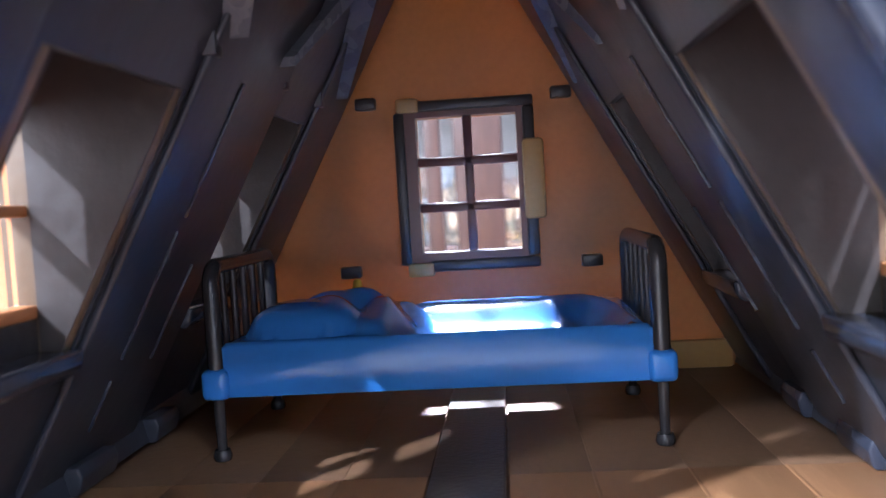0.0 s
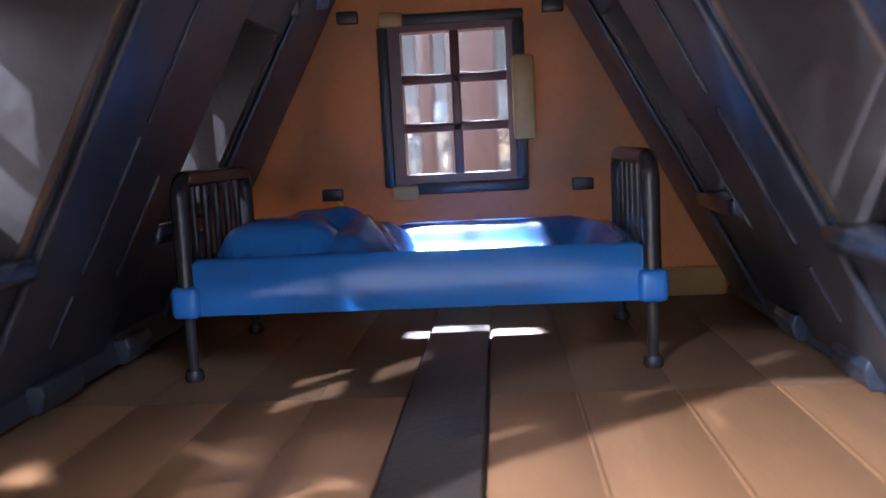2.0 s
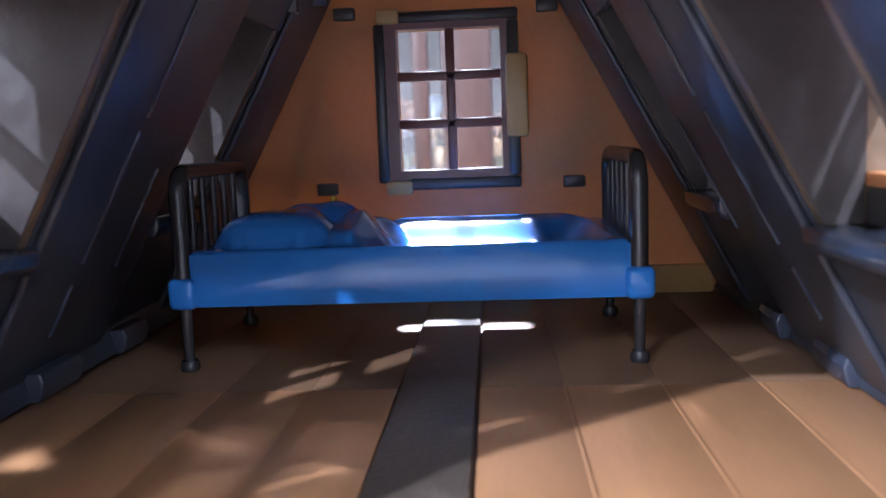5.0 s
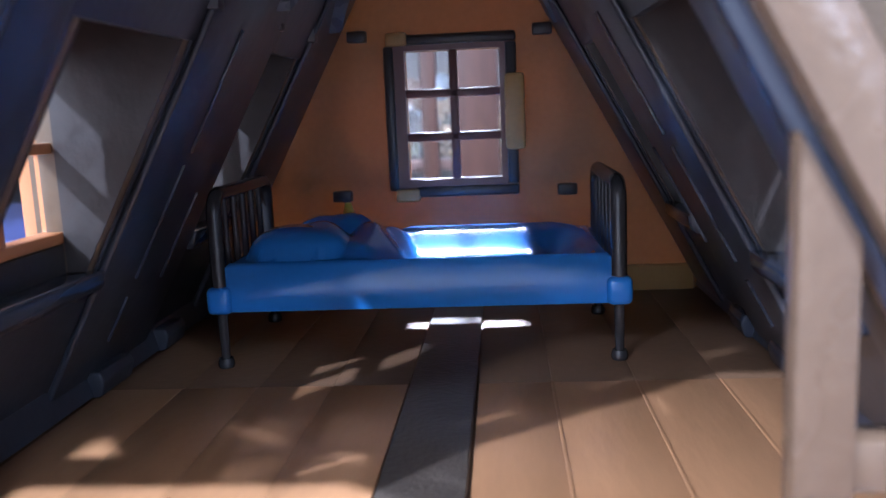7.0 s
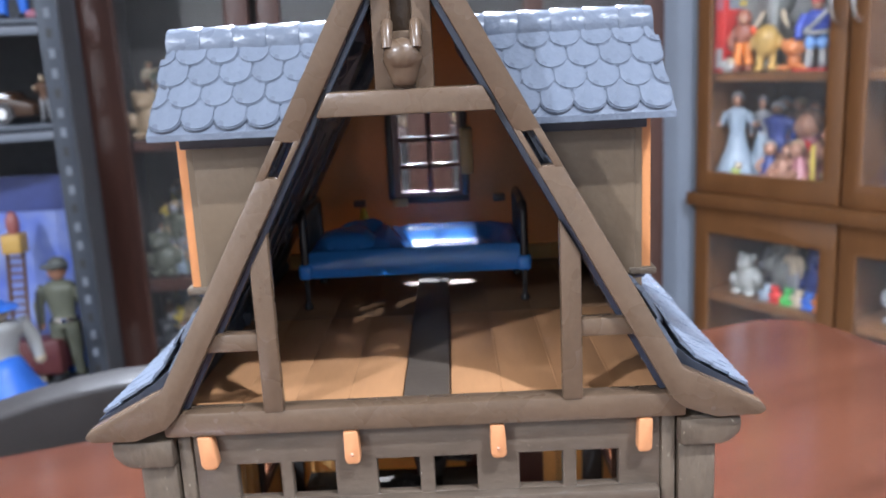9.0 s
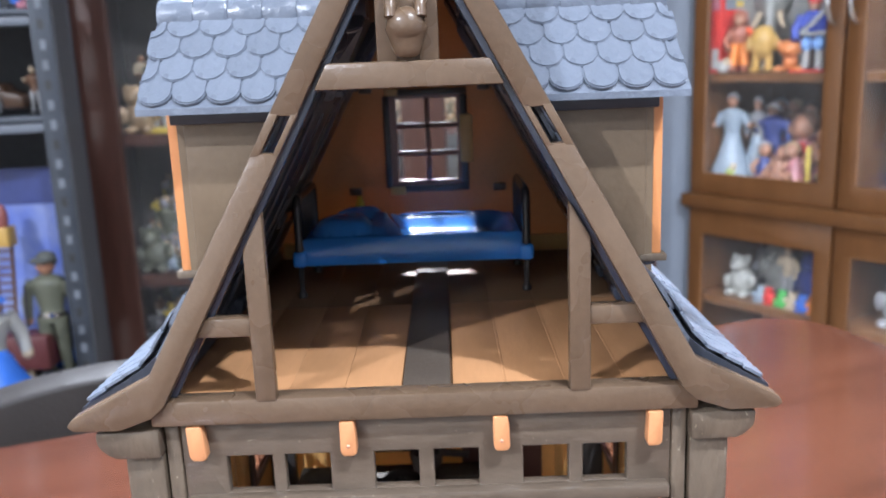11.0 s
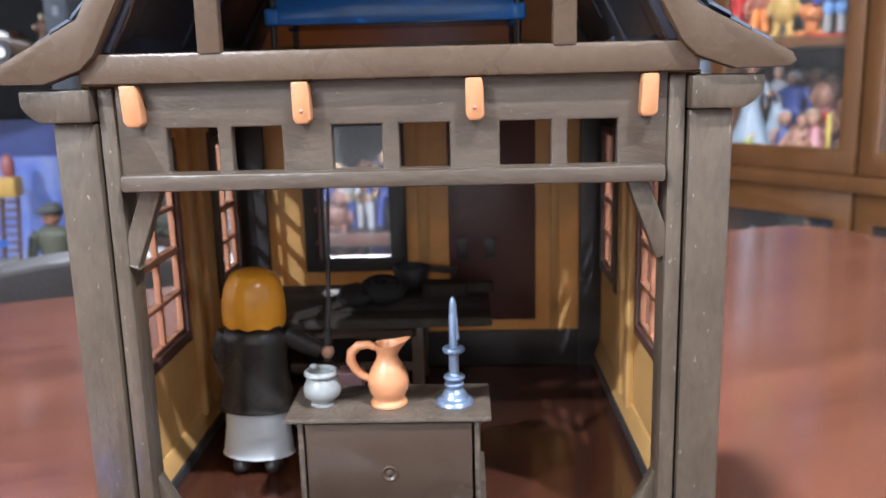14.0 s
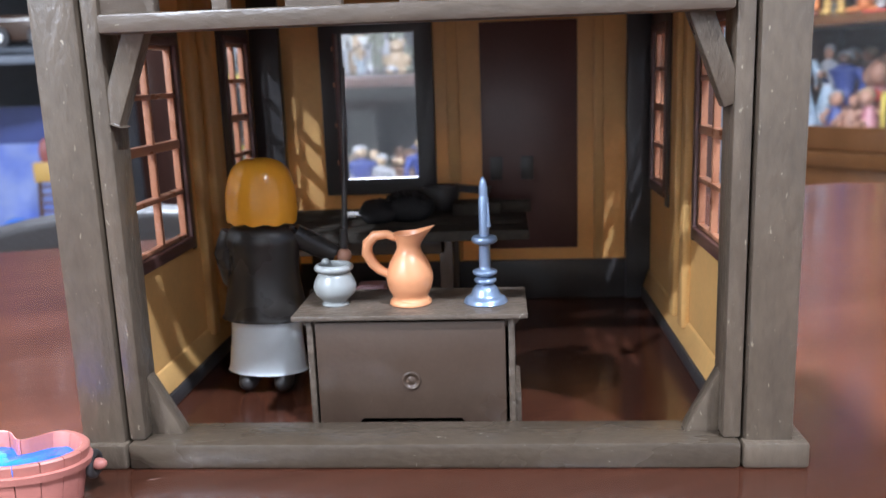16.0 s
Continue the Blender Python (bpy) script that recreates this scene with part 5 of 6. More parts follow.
def figure(name, at, h, legs, body, head, label, turn=0.0, wide=1.0, gown=False, hair=None, cap=None, belt=None, arms=None, extra=()):
    """A plain toy figure, one mesh: legs or gown, jacket, bent arms, hands, head, hair or cap."""
    w = h * 0.13 * wide
    lo, shoe = bmesh.new(), bmesh.new()
    if gown:
        lathe(smooth_profile([(0.0, 0), (w * 1.9, 0.0), (w * 1.75, h * 0.08), (w * 1.1, h * 0.3), (w * 0.62, h * 0.5), (0.0, h * 0.52)], 3), n=20, bm=lo)
        for v in lo.verts:
            a = math.atan2(v.co.y, v.co.x)
            k = 1 + 0.06 * math.sin(7 * a) * (1 - v.co.z / (h * 0.52))
            v.co.x, v.co.y = v.co.x * k, v.co.y * k
    else:
        step = fig_rng.uniform(-0.3, 0.3) * w
        for s in (-1, 1):
            tube([(s * w * 0.6, s * step, h * 0.03), (s * w * 0.52, s * step * 0.5, h * 0.26), (s * w * 0.42, 0, h * 0.48)], w * 0.42, n=8, bm=lo, radii=[w * 0.3, w * 0.38, w * 0.48])
            ball((s * w * 0.62, s * step - w * 0.25, h * 0.025), w * 0.36, w * 0.65, h * 0.028, bm=shoe, n=8)
    mid = lathe(smooth_profile([(0.0, h * 0.44), (w * 0.78, h * 0.44), (w * 0.66, h * 0.54), (w * 0.98, h * 0.74), (w * 0.85, h * 0.79), (w * 0.3, h * 0.83), (0, h * 0.83)], 3), n=14, squash=0.6)
    skin = ball((0, -w * 0.05, h * 0.905), w * 0.5, w * 0.55, h * 0.082, n=12)
    tube([(0, 0, h * 0.8), (0, 0, h * 0.86)], w * 0.24, n=8, bm=skin)
    for s in (-1, 1):
        raise_ = fig_rng.choice([0.0, 0.0, 0.12, 0.25])
        wrist = Vector((s * w * fig_rng.uniform(1.1, 1.5), -w * fig_rng.uniform(0.2, 1.0), h * (0.46 + raise_)))
        if arms:
            wrist = Vector((s * w * arms[0], -w * 0.2, h * arms[1]))
        tube([(s * w * 0.9, 0, h * 0.77), (s * w * 1.3, -w * 0.05, h * 0.62), wrist], w * 0.3, n=8, bm=mid, radii=[w * 0.33, w * 0.3, w * 0.22])
        ball(wrist, w * 0.24, w * 0.24, w * 0.28, n=8, bm=skin)
    pieces = [(lo, legs), (mid, body), (skin, head)]
    if not gown:
        pieces.append((shoe, T_BLACK))
    else:
        shoe.free()
    top = ball((0, w * 0.1, h * 0.935), w * 0.58, w * 0.58, h * 0.078, n=12)
    if cap:
        ball((0, -w * 0.25, h * 0.95), w * 0.7, w * 0.85, h * 0.022, n=12, bm=top)
    pieces.append((top, cap or hair or fig_rng.choice([T_BROWN, T_BLACK, T_GREY, T_TAN])))
    if belt:
        pieces.append((lathe([(w * 0.74, h * 0.49), (w * 0.8, h * 0.49), (w * 0.8, h * 0.525), (w * 0.74, h * 0.525)], n=14, squash=0.66), belt))
    ob = part(name, pieces + list(extra), None, smooth=50)
    ob.matrix_world = pose(at[0] * U, at[1] * U, at[2] * U, 0, 0, turn)
    return tagged(ob, label, "toy figure", "toy figures on the shelves")


def blob(name, at, size, m, label, category="toy", turn=0.0, seed=0):
    """A squat soft toy: a few merged lumps."""
    rb = random.Random(seed)
    bm = ball((0, 0, size * 0.45), size * 0.42, size * 0.35, size * 0.45, n=12)
    ball((size * rb.uniform(-0.15, 0.15), -size * 0.1, size * 0.95), size * 0.28, size * 0.26, size * 0.28, n=12, bm=bm)
    for s in (-1, 1):
        ball((s * size * 0.4, -size * 0.15, size * rb.uniform(0.35, 0.6)), size * 0.15, size * 0.15, size * 0.24, n=8, bm=bm)
        ball((s * size * 0.22, -size * 0.25, size * 0.1), size * 0.18, size * 0.26, size * 0.11, n=8, bm=bm)
    head = [v for v in bm.verts if v.co.z > size * 1.1]
    hx = sum(v.co.x for v in head) / len(head)
    for s in (-1, 1):
        ball((hx + s * size * 0.22, -size * 0.02, size * 1.13), size * 0.11, size * 0.06, size * 0.13, n=8, bm=bm)
    ball((hx, -size * 0.34, size * 0.9), size * 0.12, size * 0.12, size * 0.1, n=8, bm=bm)
    ob = part(name, bm, m, None, smooth=60)
    ob.matrix_world = pose(at[0] * U, at[1] * U, at[2] * U, 0, 0, turn)
    return tagged(ob, label, category, "toy figures on the shelves")


def moulded(name, at, pieces, label, category="toy", turn=0.0):
    """A toy moulded in one piece from rounded lumps."""
    ob = part(name, pieces, None, smooth=60)
    ob.matrix_world = pose(at[0] * U, at[1] * U, at[2] * U, 0, 0, turn)
    return tagged(ob, label, category, "toy figures on the shelves")


def sitting_doll(at, h, dress, limbs, hair, label, turn=0.0, lean=0.0):
    """A small doll that sits with its legs out in front."""
    body = lathe(smooth_profile([(0, 0), (h * 0.3, 0), (h * 0.27, h * 0.15), (h * 0.15, h * 0.5), (h * 0.1, h * 0.62), (0, h * 0.62)], 3), n=14)
    arms = bmesh.new()
    for s in (-1, 1):
        tube([(s * h * 0.15, 0, h * 0.54), (s * h * 0.33, -h * 0.06, h * 0.36), (s * h * 0.27, -h * 0.25, h * 0.24)], h * 0.06, n=8, bm=arms)
        tube([(s * h * 0.13, -h * 0.1, h * 0.1), (s * h * 0.2, -h * 0.5, h * 0.08), (s * h * 0.2, -h * 0.56, h * 0.16)], h * 0.075, n=8, bm=arms)
    head = ball((lean * h, -h * 0.02, h * 0.8), h * 0.17, h * 0.17, h * 0.2, n=12)
    locks = ball((lean * h, h * 0.05, h * 0.85), h * 0.2, h * 0.19, h * 0.2, n=12)
    return moulded("sitting_doll", at, [(body, dress), (arms, limbs), (head, T_SKIN), (locks, hair)], label, "doll", turn)


# honey-coloured corner cabinet; local x runs along its face, y goes into it
CAB_AT, CAB_TURN = (7.15, 15.92, -7.5), -54.3
cab = thing("display_cabinet", "honey-brown wooden display cabinet with glass doors", "cabinet", CAB_AT, turn=CAB_TURN)


def cab_point(x, y, z):
    a = radians(CAB_TURN)
    return (CAB_AT[0] + x * math.cos(a) - y * math.sin(a), CAB_AT[1] + x * math.sin(a) + y * math.cos(a), z)


Z = 7.5
# interior shade is put into this panel's colour
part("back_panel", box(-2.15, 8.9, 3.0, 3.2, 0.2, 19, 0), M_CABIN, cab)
cb = bmesh.new()
for x in (-2.15, 1.5, 5.15, 8.8):
    box(x, x + 0.12, 0.12, 3.0, 0.1, 19, 0.01, bm=cb)
part("carcass", cb, M_CABINET, cab)
part("mid_board", box(-2.3, 9.0, -0.16, 3.0, Z - 1.19, Z - 0.86, 0.05), M_CABINET, cab)
for z in (-3.55, -0.72, 1.7, 4.44, 7.0):
    part("shelf", box(-2.1, 8.85, 0.25, 3.0, Z + z, Z + z + 0.2, 0.02), M_CABINET, cab)
part("plinth", box(-2.2, 8.95, 0.1, 3.0, 0.0, 0.5, 0.02), M_CABINET, cab)
for i in range(3):
    x0 = -2.15 + 3.66 * i
    x1 = x0 + 3.6
    for z0, z1, hz in ((-0.85, 10.5, 3.3), (-5.2, -1.2, None)):
        w = 0.38
        f = wall_with_openings("y", 0.0, 0.14, x0, x1, Z + z0, Z + z1, [(x0 + w, x1 - w, Z + z0 + 0.5, Z + z1 - (w if hz else 0.62))], 0.03)
        door_ = part("door", f, M_CABINET, cab, "framed glass door")
        pane = part("pane", box(x0 + w - 0.03, x1 - w + 0.03, 0.06, 0.08, Z + z0 + 0.4, Z + z1 - 0.3, 0), M_GLASS, door_, "clear glass pane")
        pane.visible_shadow = False
        if hz:
            hx_ = x1 - 0.2 if i % 2 == 0 else x0 + 0.2
            part("handle", tube([(hx_, 0.0, Z + 2.85), (hx_, -0.2, Z + 2.95), (hx_, -0.3, Z + 3.15), (hx_, -0.3, Z + 3.4), (hx_, -0.2, Z + 3.6), (hx_, 0.0, Z + 3.7)], 0.055, n=10), M_CHROME, door_, "chrome bow handle")

# toys behind its doors
rk = random.Random(11)
T_OCHRE, T_RUST = toy("ochre", 0.5, 0.3, 0.08), toy("rust", 0.3, 0.09, 0.05)
T_ROSE, T_HIDE = toy("dusty_rose", 0.4, 0.15, 0.16), toy("elephant_hide", 0.24, 0.24, 0.22)
FIRST = 1.9
redbox = thing("toy_box", "upright glossy red cardboard toy box with a printed band", "box", cab_point(-1.85, 0.42, FIRST), turn=CAB_TURN)
carton = part("carton", box(-0.15, 0.15, 0, 0.95, 0, 1.95, 0.012), T_RED, redbox)
part("printed_band", box(0.15, 0.156, 0.12, 0.9, 1.42, 1.78, 0), T_PALE, carton, "pale blue printed band")
part("printed_patch", box(0.156, 0.161, 0.5, 0.86, 1.48, 1.62, 0), T_YELLOW, carton, "yellow printed patch")
part("printed_patch", box(-0.09, 0.09, -0.006, 0, 0.1, 0.55, 0), T_WHITE, carton, "white printed patch")
part("printed_patch", box(-0.1, 0.1, -0.006, 0, 1.4, 1.8, 0), T_PINK, carton, "pale red printed patch")
# elephant: broad ears, hanging trunk, tusks, body behind
hide = ball((0, 0, 1.6), 0.42, 0.4, 0.44, n=18)
for s in (-1, 1):
    ball((s * 0.48, 0.12, 1.5), 0.34, 0.1, 0.5, n=16, bm=hide)
    tube([(s * 0.3, 0.5, 0.7), (s * 0.32, 0.45, 0.0)], 0.2, n=12, bm=hide, radii=[0.22, 0.24])
    tube([(s * 0.3, 1.05, 0.7), (s * 0.32, 1.05, 0.0)], 0.2, n=12, bm=hide, radii=[0.24, 0.24])
tube([(0, -0.3, 1.6), (0.02, -0.43, 1.3), (0.04, -0.45, 0.9), (0.06, -0.43, 0.5), (0.07, -0.5, 0.15)], 0.14, n=12, bm=hide, radii=[0.2, 0.15, 0.12, 0.1, 0.08])
ball((0, 0.75, 1.15), 0.58, 0.62, 0.62, n=18, bm=hide)
ivory = bmesh.new()
for s in (-1, 1):
    tube([(s * 0.2, -0.3, 1.3), (s * 0.3, -0.5, 1.05), (s * 0.38, -0.62, 0.95)], 0.06, n=10, bm=ivory, radii=[0.07, 0.055, 0.02])
moulded("toy_elephant", cab_point(-1.05, 1.4, FIRST), [(hide, T_HIDE), (ivory, T_CREAM)], "large grey plastic elephant with cream tusks on a shelf", "toy elephant", CAB_TURN + 22)
moulded("plush_toy", cab_point(0.15, 2.05, FIRST), [(ball((0, 0, 1.35), 0.42, 0.3, 0.65, n=16), T_GREY), (ball((0, 0.1, 0.5), 0.5, 0.4, 0.5, n=16), T_GREY)], "tall grey plush toy at the back of a shelf", turn=CAB_TURN)
# monkey with orange trousers and an outstretched arm
fur = ball((0, 0, 1.2), 0.17, 0.16, 0.2, n=14)
ball((-0.02, 0.02, 0.85), 0.24, 0.17, 0.26, n=14, bm=fur)
tube([(-0.18, 0, 0.95), (-0.3, -0.1, 0.7), (-0.2, -0.2, 0.5)], 0.07, n=8, bm=fur)
sleeve = tube([(0.16, 0, 0.95), (0.32, -0.12, 0.82), (0.46, -0.15, 0.66)], 0.08, n=10)
trousers = bmesh.new()
for s in (-1, 1):
    tube([(s * 0.09, 0, 0.65), (s * 0.12, -0.03, 0.35), (s * 0.13, -0.05, 0.16)], 0.11, n=10, bm=trousers)
    ball((s * 0.13, -0.1, 0.07), 0.1, 0.17, 0.07, n=10, bm=fur)
muzzle = ball((0, -0.12, 1.16), 0.11, 0.08, 0.12, n=12)
moulded("toy_monkey", cab_point(-1.33, 0.6, FIRST), [(fur, T_RUST), (sleeve, toy("signal_orange", 0.75, 0.1, 0.03)), (trousers, T_ORANGE), (muzzle, T_SKIN)], "rust-brown toy monkey in orange trousers on a shelf", "toy monkey", CAB_TURN + 25)
moulded("small_toy", cab_point(-1.6, 0.42, FIRST), [(ball((0, 0, 0.15), 0.2, 0.15, 0.16, n=14), T_WHITE), (ball((0.1, -0.05, 0.25), 0.1, 0.1, 0.1, n=10), T_CREAM)], "small white rounded toy on a shelf", turn=CAB_TURN)
# egg-shaped yellow figure on two feet
egg = ball((0, 0, 0.66), 0.29, 0.25, 0.37, n=18)
for s in (-1, 1):
    tube([(s * 0.12, 0, 0.4), (s * 0.14, -0.02, 0.12)], 0.09, n=10, bm=egg, radii=[0.1, 0.08])
    ball((s * 0.15, -0.08, 0.07), 0.13, 0.2, 0.075, n=12, bm=egg)
    ball((s * 0.29, -0.05, 0.62), 0.06, 0.06, 0.17, n=10, bm=egg)
ball((0, -0.25, 0.7), 0.05, 0.05, 0.04, n=8, bm=egg)
moulded("toy_egg_figure", cab_point(-0.75, 0.62, FIRST), [(egg, T_OCHRE)], "egg-shaped ochre yellow toy with two feet", turn=CAB_TURN + 25)
pup = ball((0, 0, 0.5), 0.24, 0.22, 0.21, n=16)
ball((0, 0.05, 0.22), 0.16, 0.16, 0.2, n=12, bm=pup)
for s in (-1, 1):
    ball((s * 0.2, -0.12, 0.07), 0.15, 0.22, 0.075, n=12, bm=pup)
    ball((s * 0.22, 0.03, 0.56), 0.06, 0.05, 0.13, n=10, bm=pup)
ball((-0.02, -0.2, 0.46), 0.09, 0.08, 0.07, n=10, bm=pup)
moulded("small_toy", cab_point(-0.07, 0.62, FIRST), [(pup, toy("burnt_orange", 0.62, 0.2, 0.06))], "small orange toy animal sitting on a shelf", turn=CAB_TURN + 25)
tray = thing("toy_tray", "flat red toy tray under a soldier figure", "tray", cab_point(0.35, 0.7, FIRST), turn=CAB_TURN)
part("plate", box(-0.33, 0.4, -0.3, 0.25, 0.0, 0.05, 0.015), T_RED, tray)
# soldier in a blue coat with a white sash
coat = ball((0, 0, 0.95), 0.29, 0.2, 0.3, n=16)
for s in (-1, 1):
    tube([(s * 0.24, 0, 1.12), (s * 0.36, -0.03, 0.85), (s * 0.34, -0.12, 0.62)], 0.09, n=10, bm=coat)
breeches, boots, belt_ = bmesh.new(), bmesh.new(), bmesh.new()
for s in (-1, 1):
    ball((s * 0.12, 0, 0.53), 0.13, 0.14, 0.17, n=12, bm=breeches)
    tube([(s * 0.12, 0, 0.42), (s * 0.14, 0, 0.08)], 0.09, n=10, bm=boots, radii=[0.08, 0.1])
    ball((s * 0.14, -0.06, 0.05), 0.1, 0.16, 0.055, n=10, bm=boots)
tube([(-0.22, -0.12, 0.78), (0, -0.215, 0.95), (0.2, -0.13, 1.18)], 0.05, n=8, bm=belt_)
tube([(-0.25, -0.1, 0.76), (0, -0.21, 0.73), (0.25, -0.1, 0.76)], 0.045, n=8, bm=belt_)
face = ball((0, -0.02, 1.3), 0.12, 0.12, 0.14, n=12)
moulded("toy_soldier", cab_point(0.38, 0.72, FIRST + 0.05), [(coat, toy("royal_blue", 0.035, 0.07, 0.38)), (breeches, toy("light_blue", 0.2, 0.4, 0.75)), (boots, T_WHITE), (belt_, T_WHITE), (face, T_SKIN), (ball((0, 0, 1.4), 0.14, 0.14, 0.1, n=12), T_RED)], "toy soldier in a blue coat with white sash and red cap", "toy figure", CAB_TURN + 25)
# second shelf: ladies in pale gowns and seated dolls
LOW = -0.52
figure("toy_figure", cab_point(-1.62, 0.85, LOW), 1.95, T_PALE, T_PALE, T_SKIN, "toy lady in a wide pale blue gown and grey bonnet", turn=CAB_TURN + 25, gown=True, hair=T_GREY, wide=1.05, arms=(1.5, 0.62))
figure("toy_figure", cab_point(-1.22, 1.25, LOW), 1.85, T_PALE, T_GREY, T_SKIN, "toy lady in a narrow grey-white gown", turn=CAB_TURN + 20, gown=True, hair=T_GREY, wide=0.8, arms=(1.2, 0.5))
figure("toy_figure", cab_point(-0.85, 1.3, LOW), 1.7, T_NAVY, T_NAVY, T_BROWN, "toy figure in navy blue with grey hair", turn=CAB_TURN + 10, hair=T_GREY, wide=1.4)
moulded("small_toy", cab_point(-1.4, 0.5, LOW), [(ball((0, 0, 0.12), 0.13, 0.12, 0.13, n=10), toy("lime", 0.35, 0.42, 0.1)), (ball((0.08, 0, 0.28), 0.09, 0.09, 0.09, n=10), T_CREAM)], "small lime-green toy at the foot of a gown", turn=CAB_TURN)
sitting_doll(cab_point(-0.7, 0.8, LOW), 0.85, T_NAVY, T_SKIN, T_GREY, "seated doll in a navy dress with pale hair", CAB_TURN + 40)
sitting_doll(cab_point(-0.3, 0.75, LOW), 0.8, T_SKIN, T_SKIN, T_BROWN, "seated bare skin-coloured doll with brown hair", CAB_TURN + 10, 0.1)
sitting_doll(cab_point(0.16, 0.65, LOW), 0.9, T_ROSE, T_SKIN, T_TAN, "seated doll in a dusty rose dress", CAB_TURN + 20, -0.08)
sitting_doll(cab_point(-0.35, 1.5, LOW), 1.35, T_RUST, T_SKIN, T_BROWN, "seated doll in a rust-brown dress at the back", CAB_TURN + 15)
sitting_doll(cab_point(-0.02, 1.25, LOW), 1.5, T_ROSE, T_SKIN, T_BROWN, "seated doll in a faded rose dress", CAB_TURN - 10)
sitting_doll(cab_point(0.35, 1.5, LOW), 1.2, T_TAN, T_TAN, T_OLIVE, "tan cloth doll sitting on the shelf", CAB_TURN)
moulded("small_toy", cab_point(0.05, 1.0, LOW), [(ball((0, 0, 0.75), 0.15, 0.13, 0.13, n=10), T_RED), (ball((0, 0, 0.35), 0.17, 0.15, 0.35, n=10), T_RUST)], "small red-topped toy between the dolls", turn=CAB_TURN)
rule = thing("toy_strip", "upright yellow plastic strip leaning on the glass", "toy", cab_point(0.52, 0.55, LOW), turn=CAB_TURN)
part("strip", box(-0.06, 0.06, -0.02, 0.02, 0, 0.85, 0.01), T_YELLOW, rule)
for k in range(5):
    c1, c2 = rk.choice([T_NAVY, T_PINK, T_BROWN]), rk.choice([T_CREAM, T_PINK, T_BROWN])
    figure("toy_figure", cab_point(-1.2 + 0.4 * k, 2.1, LOW), rk.uniform(1.5, 1.8), c1, c2, T_SKIN, "dim toy figure at the back of a cabinet shelf", turn=CAB_TURN + rk.uniform(-40, 40), wide=1.3)
blob("plush_toy", cab_point(-1.15, 0.8, -3.35), 0.8, toy("dirty_white", 0.33, 0.33, 0.3), "white plush toy in the lower cabinet", turn=CAB_TURN, seed=7)
blob("plush_toy", cab_point(-0.6, 1.6, -3.35), 1.05, T_HIDE, "grey plush toy in the lower cabinet", turn=CAB_TURN, seed=8)
figure("toy_figure", cab_point(-0.1, 1.0, -3.35), 1.35, T_GREY, T_CREAM, T_CREAM, "pale toy figure in the lower cabinet", turn=CAB_TURN)
blob("plush_toy", cab_point(0.35, 1.4, -3.35), 1.0, T_NAVY, "dark blue plush toy in the lower cabinet", turn=CAB_TURN, seed=9)
for k, c in enumerate((T_PALE, T_RED, T_GREEN, T_CREAM, T_BLUE, T_ORANGE)):
    blob("small_toy", cab_point(-0.5 + 0.27 * k, 0.55, -3.35), 0.33, c, "small bright plastic toy in the lower cabinet", turn=CAB_TURN, seed=20 + k)
for k in range(6):
    figure("toy_figure", cab_point(-1.3 + 0.5 * k, 1.0, 4.64), 1.3, rk.choice([T_GREY, T_PALE, T_CREAM]), T_GREY, T_CREAM, "grey toy figure on the upper shelf", turn=CAB_TURN)
for k in range(5):
    figure("toy_figure", cab_point(2.5 + 0.5 * k, 1.0, -0.52), 1.6, rk.choice([T_NAVY, T_GREY]), rk.choice([T_GREY, T_WHITE]), T_CREAM, "toy figure behind the second door", turn=CAB_TURN)
    blob("plush_toy", cab_point(2.5 + 0.5 * k, 1.0, -3.35), 0.9, rk.choice([T_GREY, T_WHITE, T_BROWN]), "plush toy behind the second door", turn=CAB_TURN, seed=40 + k)
    figure("toy_figure", cab_point(2.5 + 0.5 * k, 1.0, FIRST), 1.5, rk.choice([T_NAVY, T_RED]), rk.choice([T_GREY, T_YELLOW]), T_CREAM, "toy figure behind the second door", turn=CAB_TURN)

for k in range(9):
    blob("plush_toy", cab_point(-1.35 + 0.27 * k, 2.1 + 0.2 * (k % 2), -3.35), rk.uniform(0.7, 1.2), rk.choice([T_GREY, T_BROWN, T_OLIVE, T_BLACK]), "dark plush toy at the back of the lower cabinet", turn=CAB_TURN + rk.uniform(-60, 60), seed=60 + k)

# dark glazed cabinet straight behind
dark = thing("dark_cabinet", "tall dark red-brown cabinet with glass doors and crowded shelves", "cabinet", (0.0, 17.0, -7.5))
db = box(-8.3, 5.0, 3.0, 3.2, 0, 19.5, 0)
box(-8.3, -8.1, 0.1, 3.0, 0, 19.5, 0.02, bm=db)
box(4.8, 5.0, 0.1, 3.0, 0, 19.5, 0.02, bm=db)
part("carcass", db, M_DARKIN, dark)
for x0, x1 in ((-8.3, -7.3), (-4.85, -4.28), (-4.1, -3.58), (-1.52, -1.17), (-0.9, 0.12), (1.83, 2.3), (4.5, 4.98)):
    part("stile", box(x0, x1, 0.0, 0.25, 0.1, 19.4, 0.06), M_DARKWOOD, dark)
for z in (-4.6, -2.6, 0.75, 4.7, 8.6):
    part("shelf", box(-8.1, 4.8, 0.3, 3.0, Z + z, Z + z + 0.28, 0.02), M_DARKWOOD, dark)
    part("rail", box(-7.3, 4.5, 0.26, 0.34, Z + z - 0.02, Z + z + 0.3, 0.02), M_DARKWOOD, dark) if z > 4 or z < 0 else None
for x0, x1 in ((-7.32, -4.83), (-3.6, -1.5), (-1.19, -0.88), (0.1, 1.85), (2.28, 4.52)):
    p = part("pane", box(x0, x1, 0.1, 0.12, 0.6, 19, 0), M_GLASS, dark, "clear glass pane")
    p.visible_shadow = False
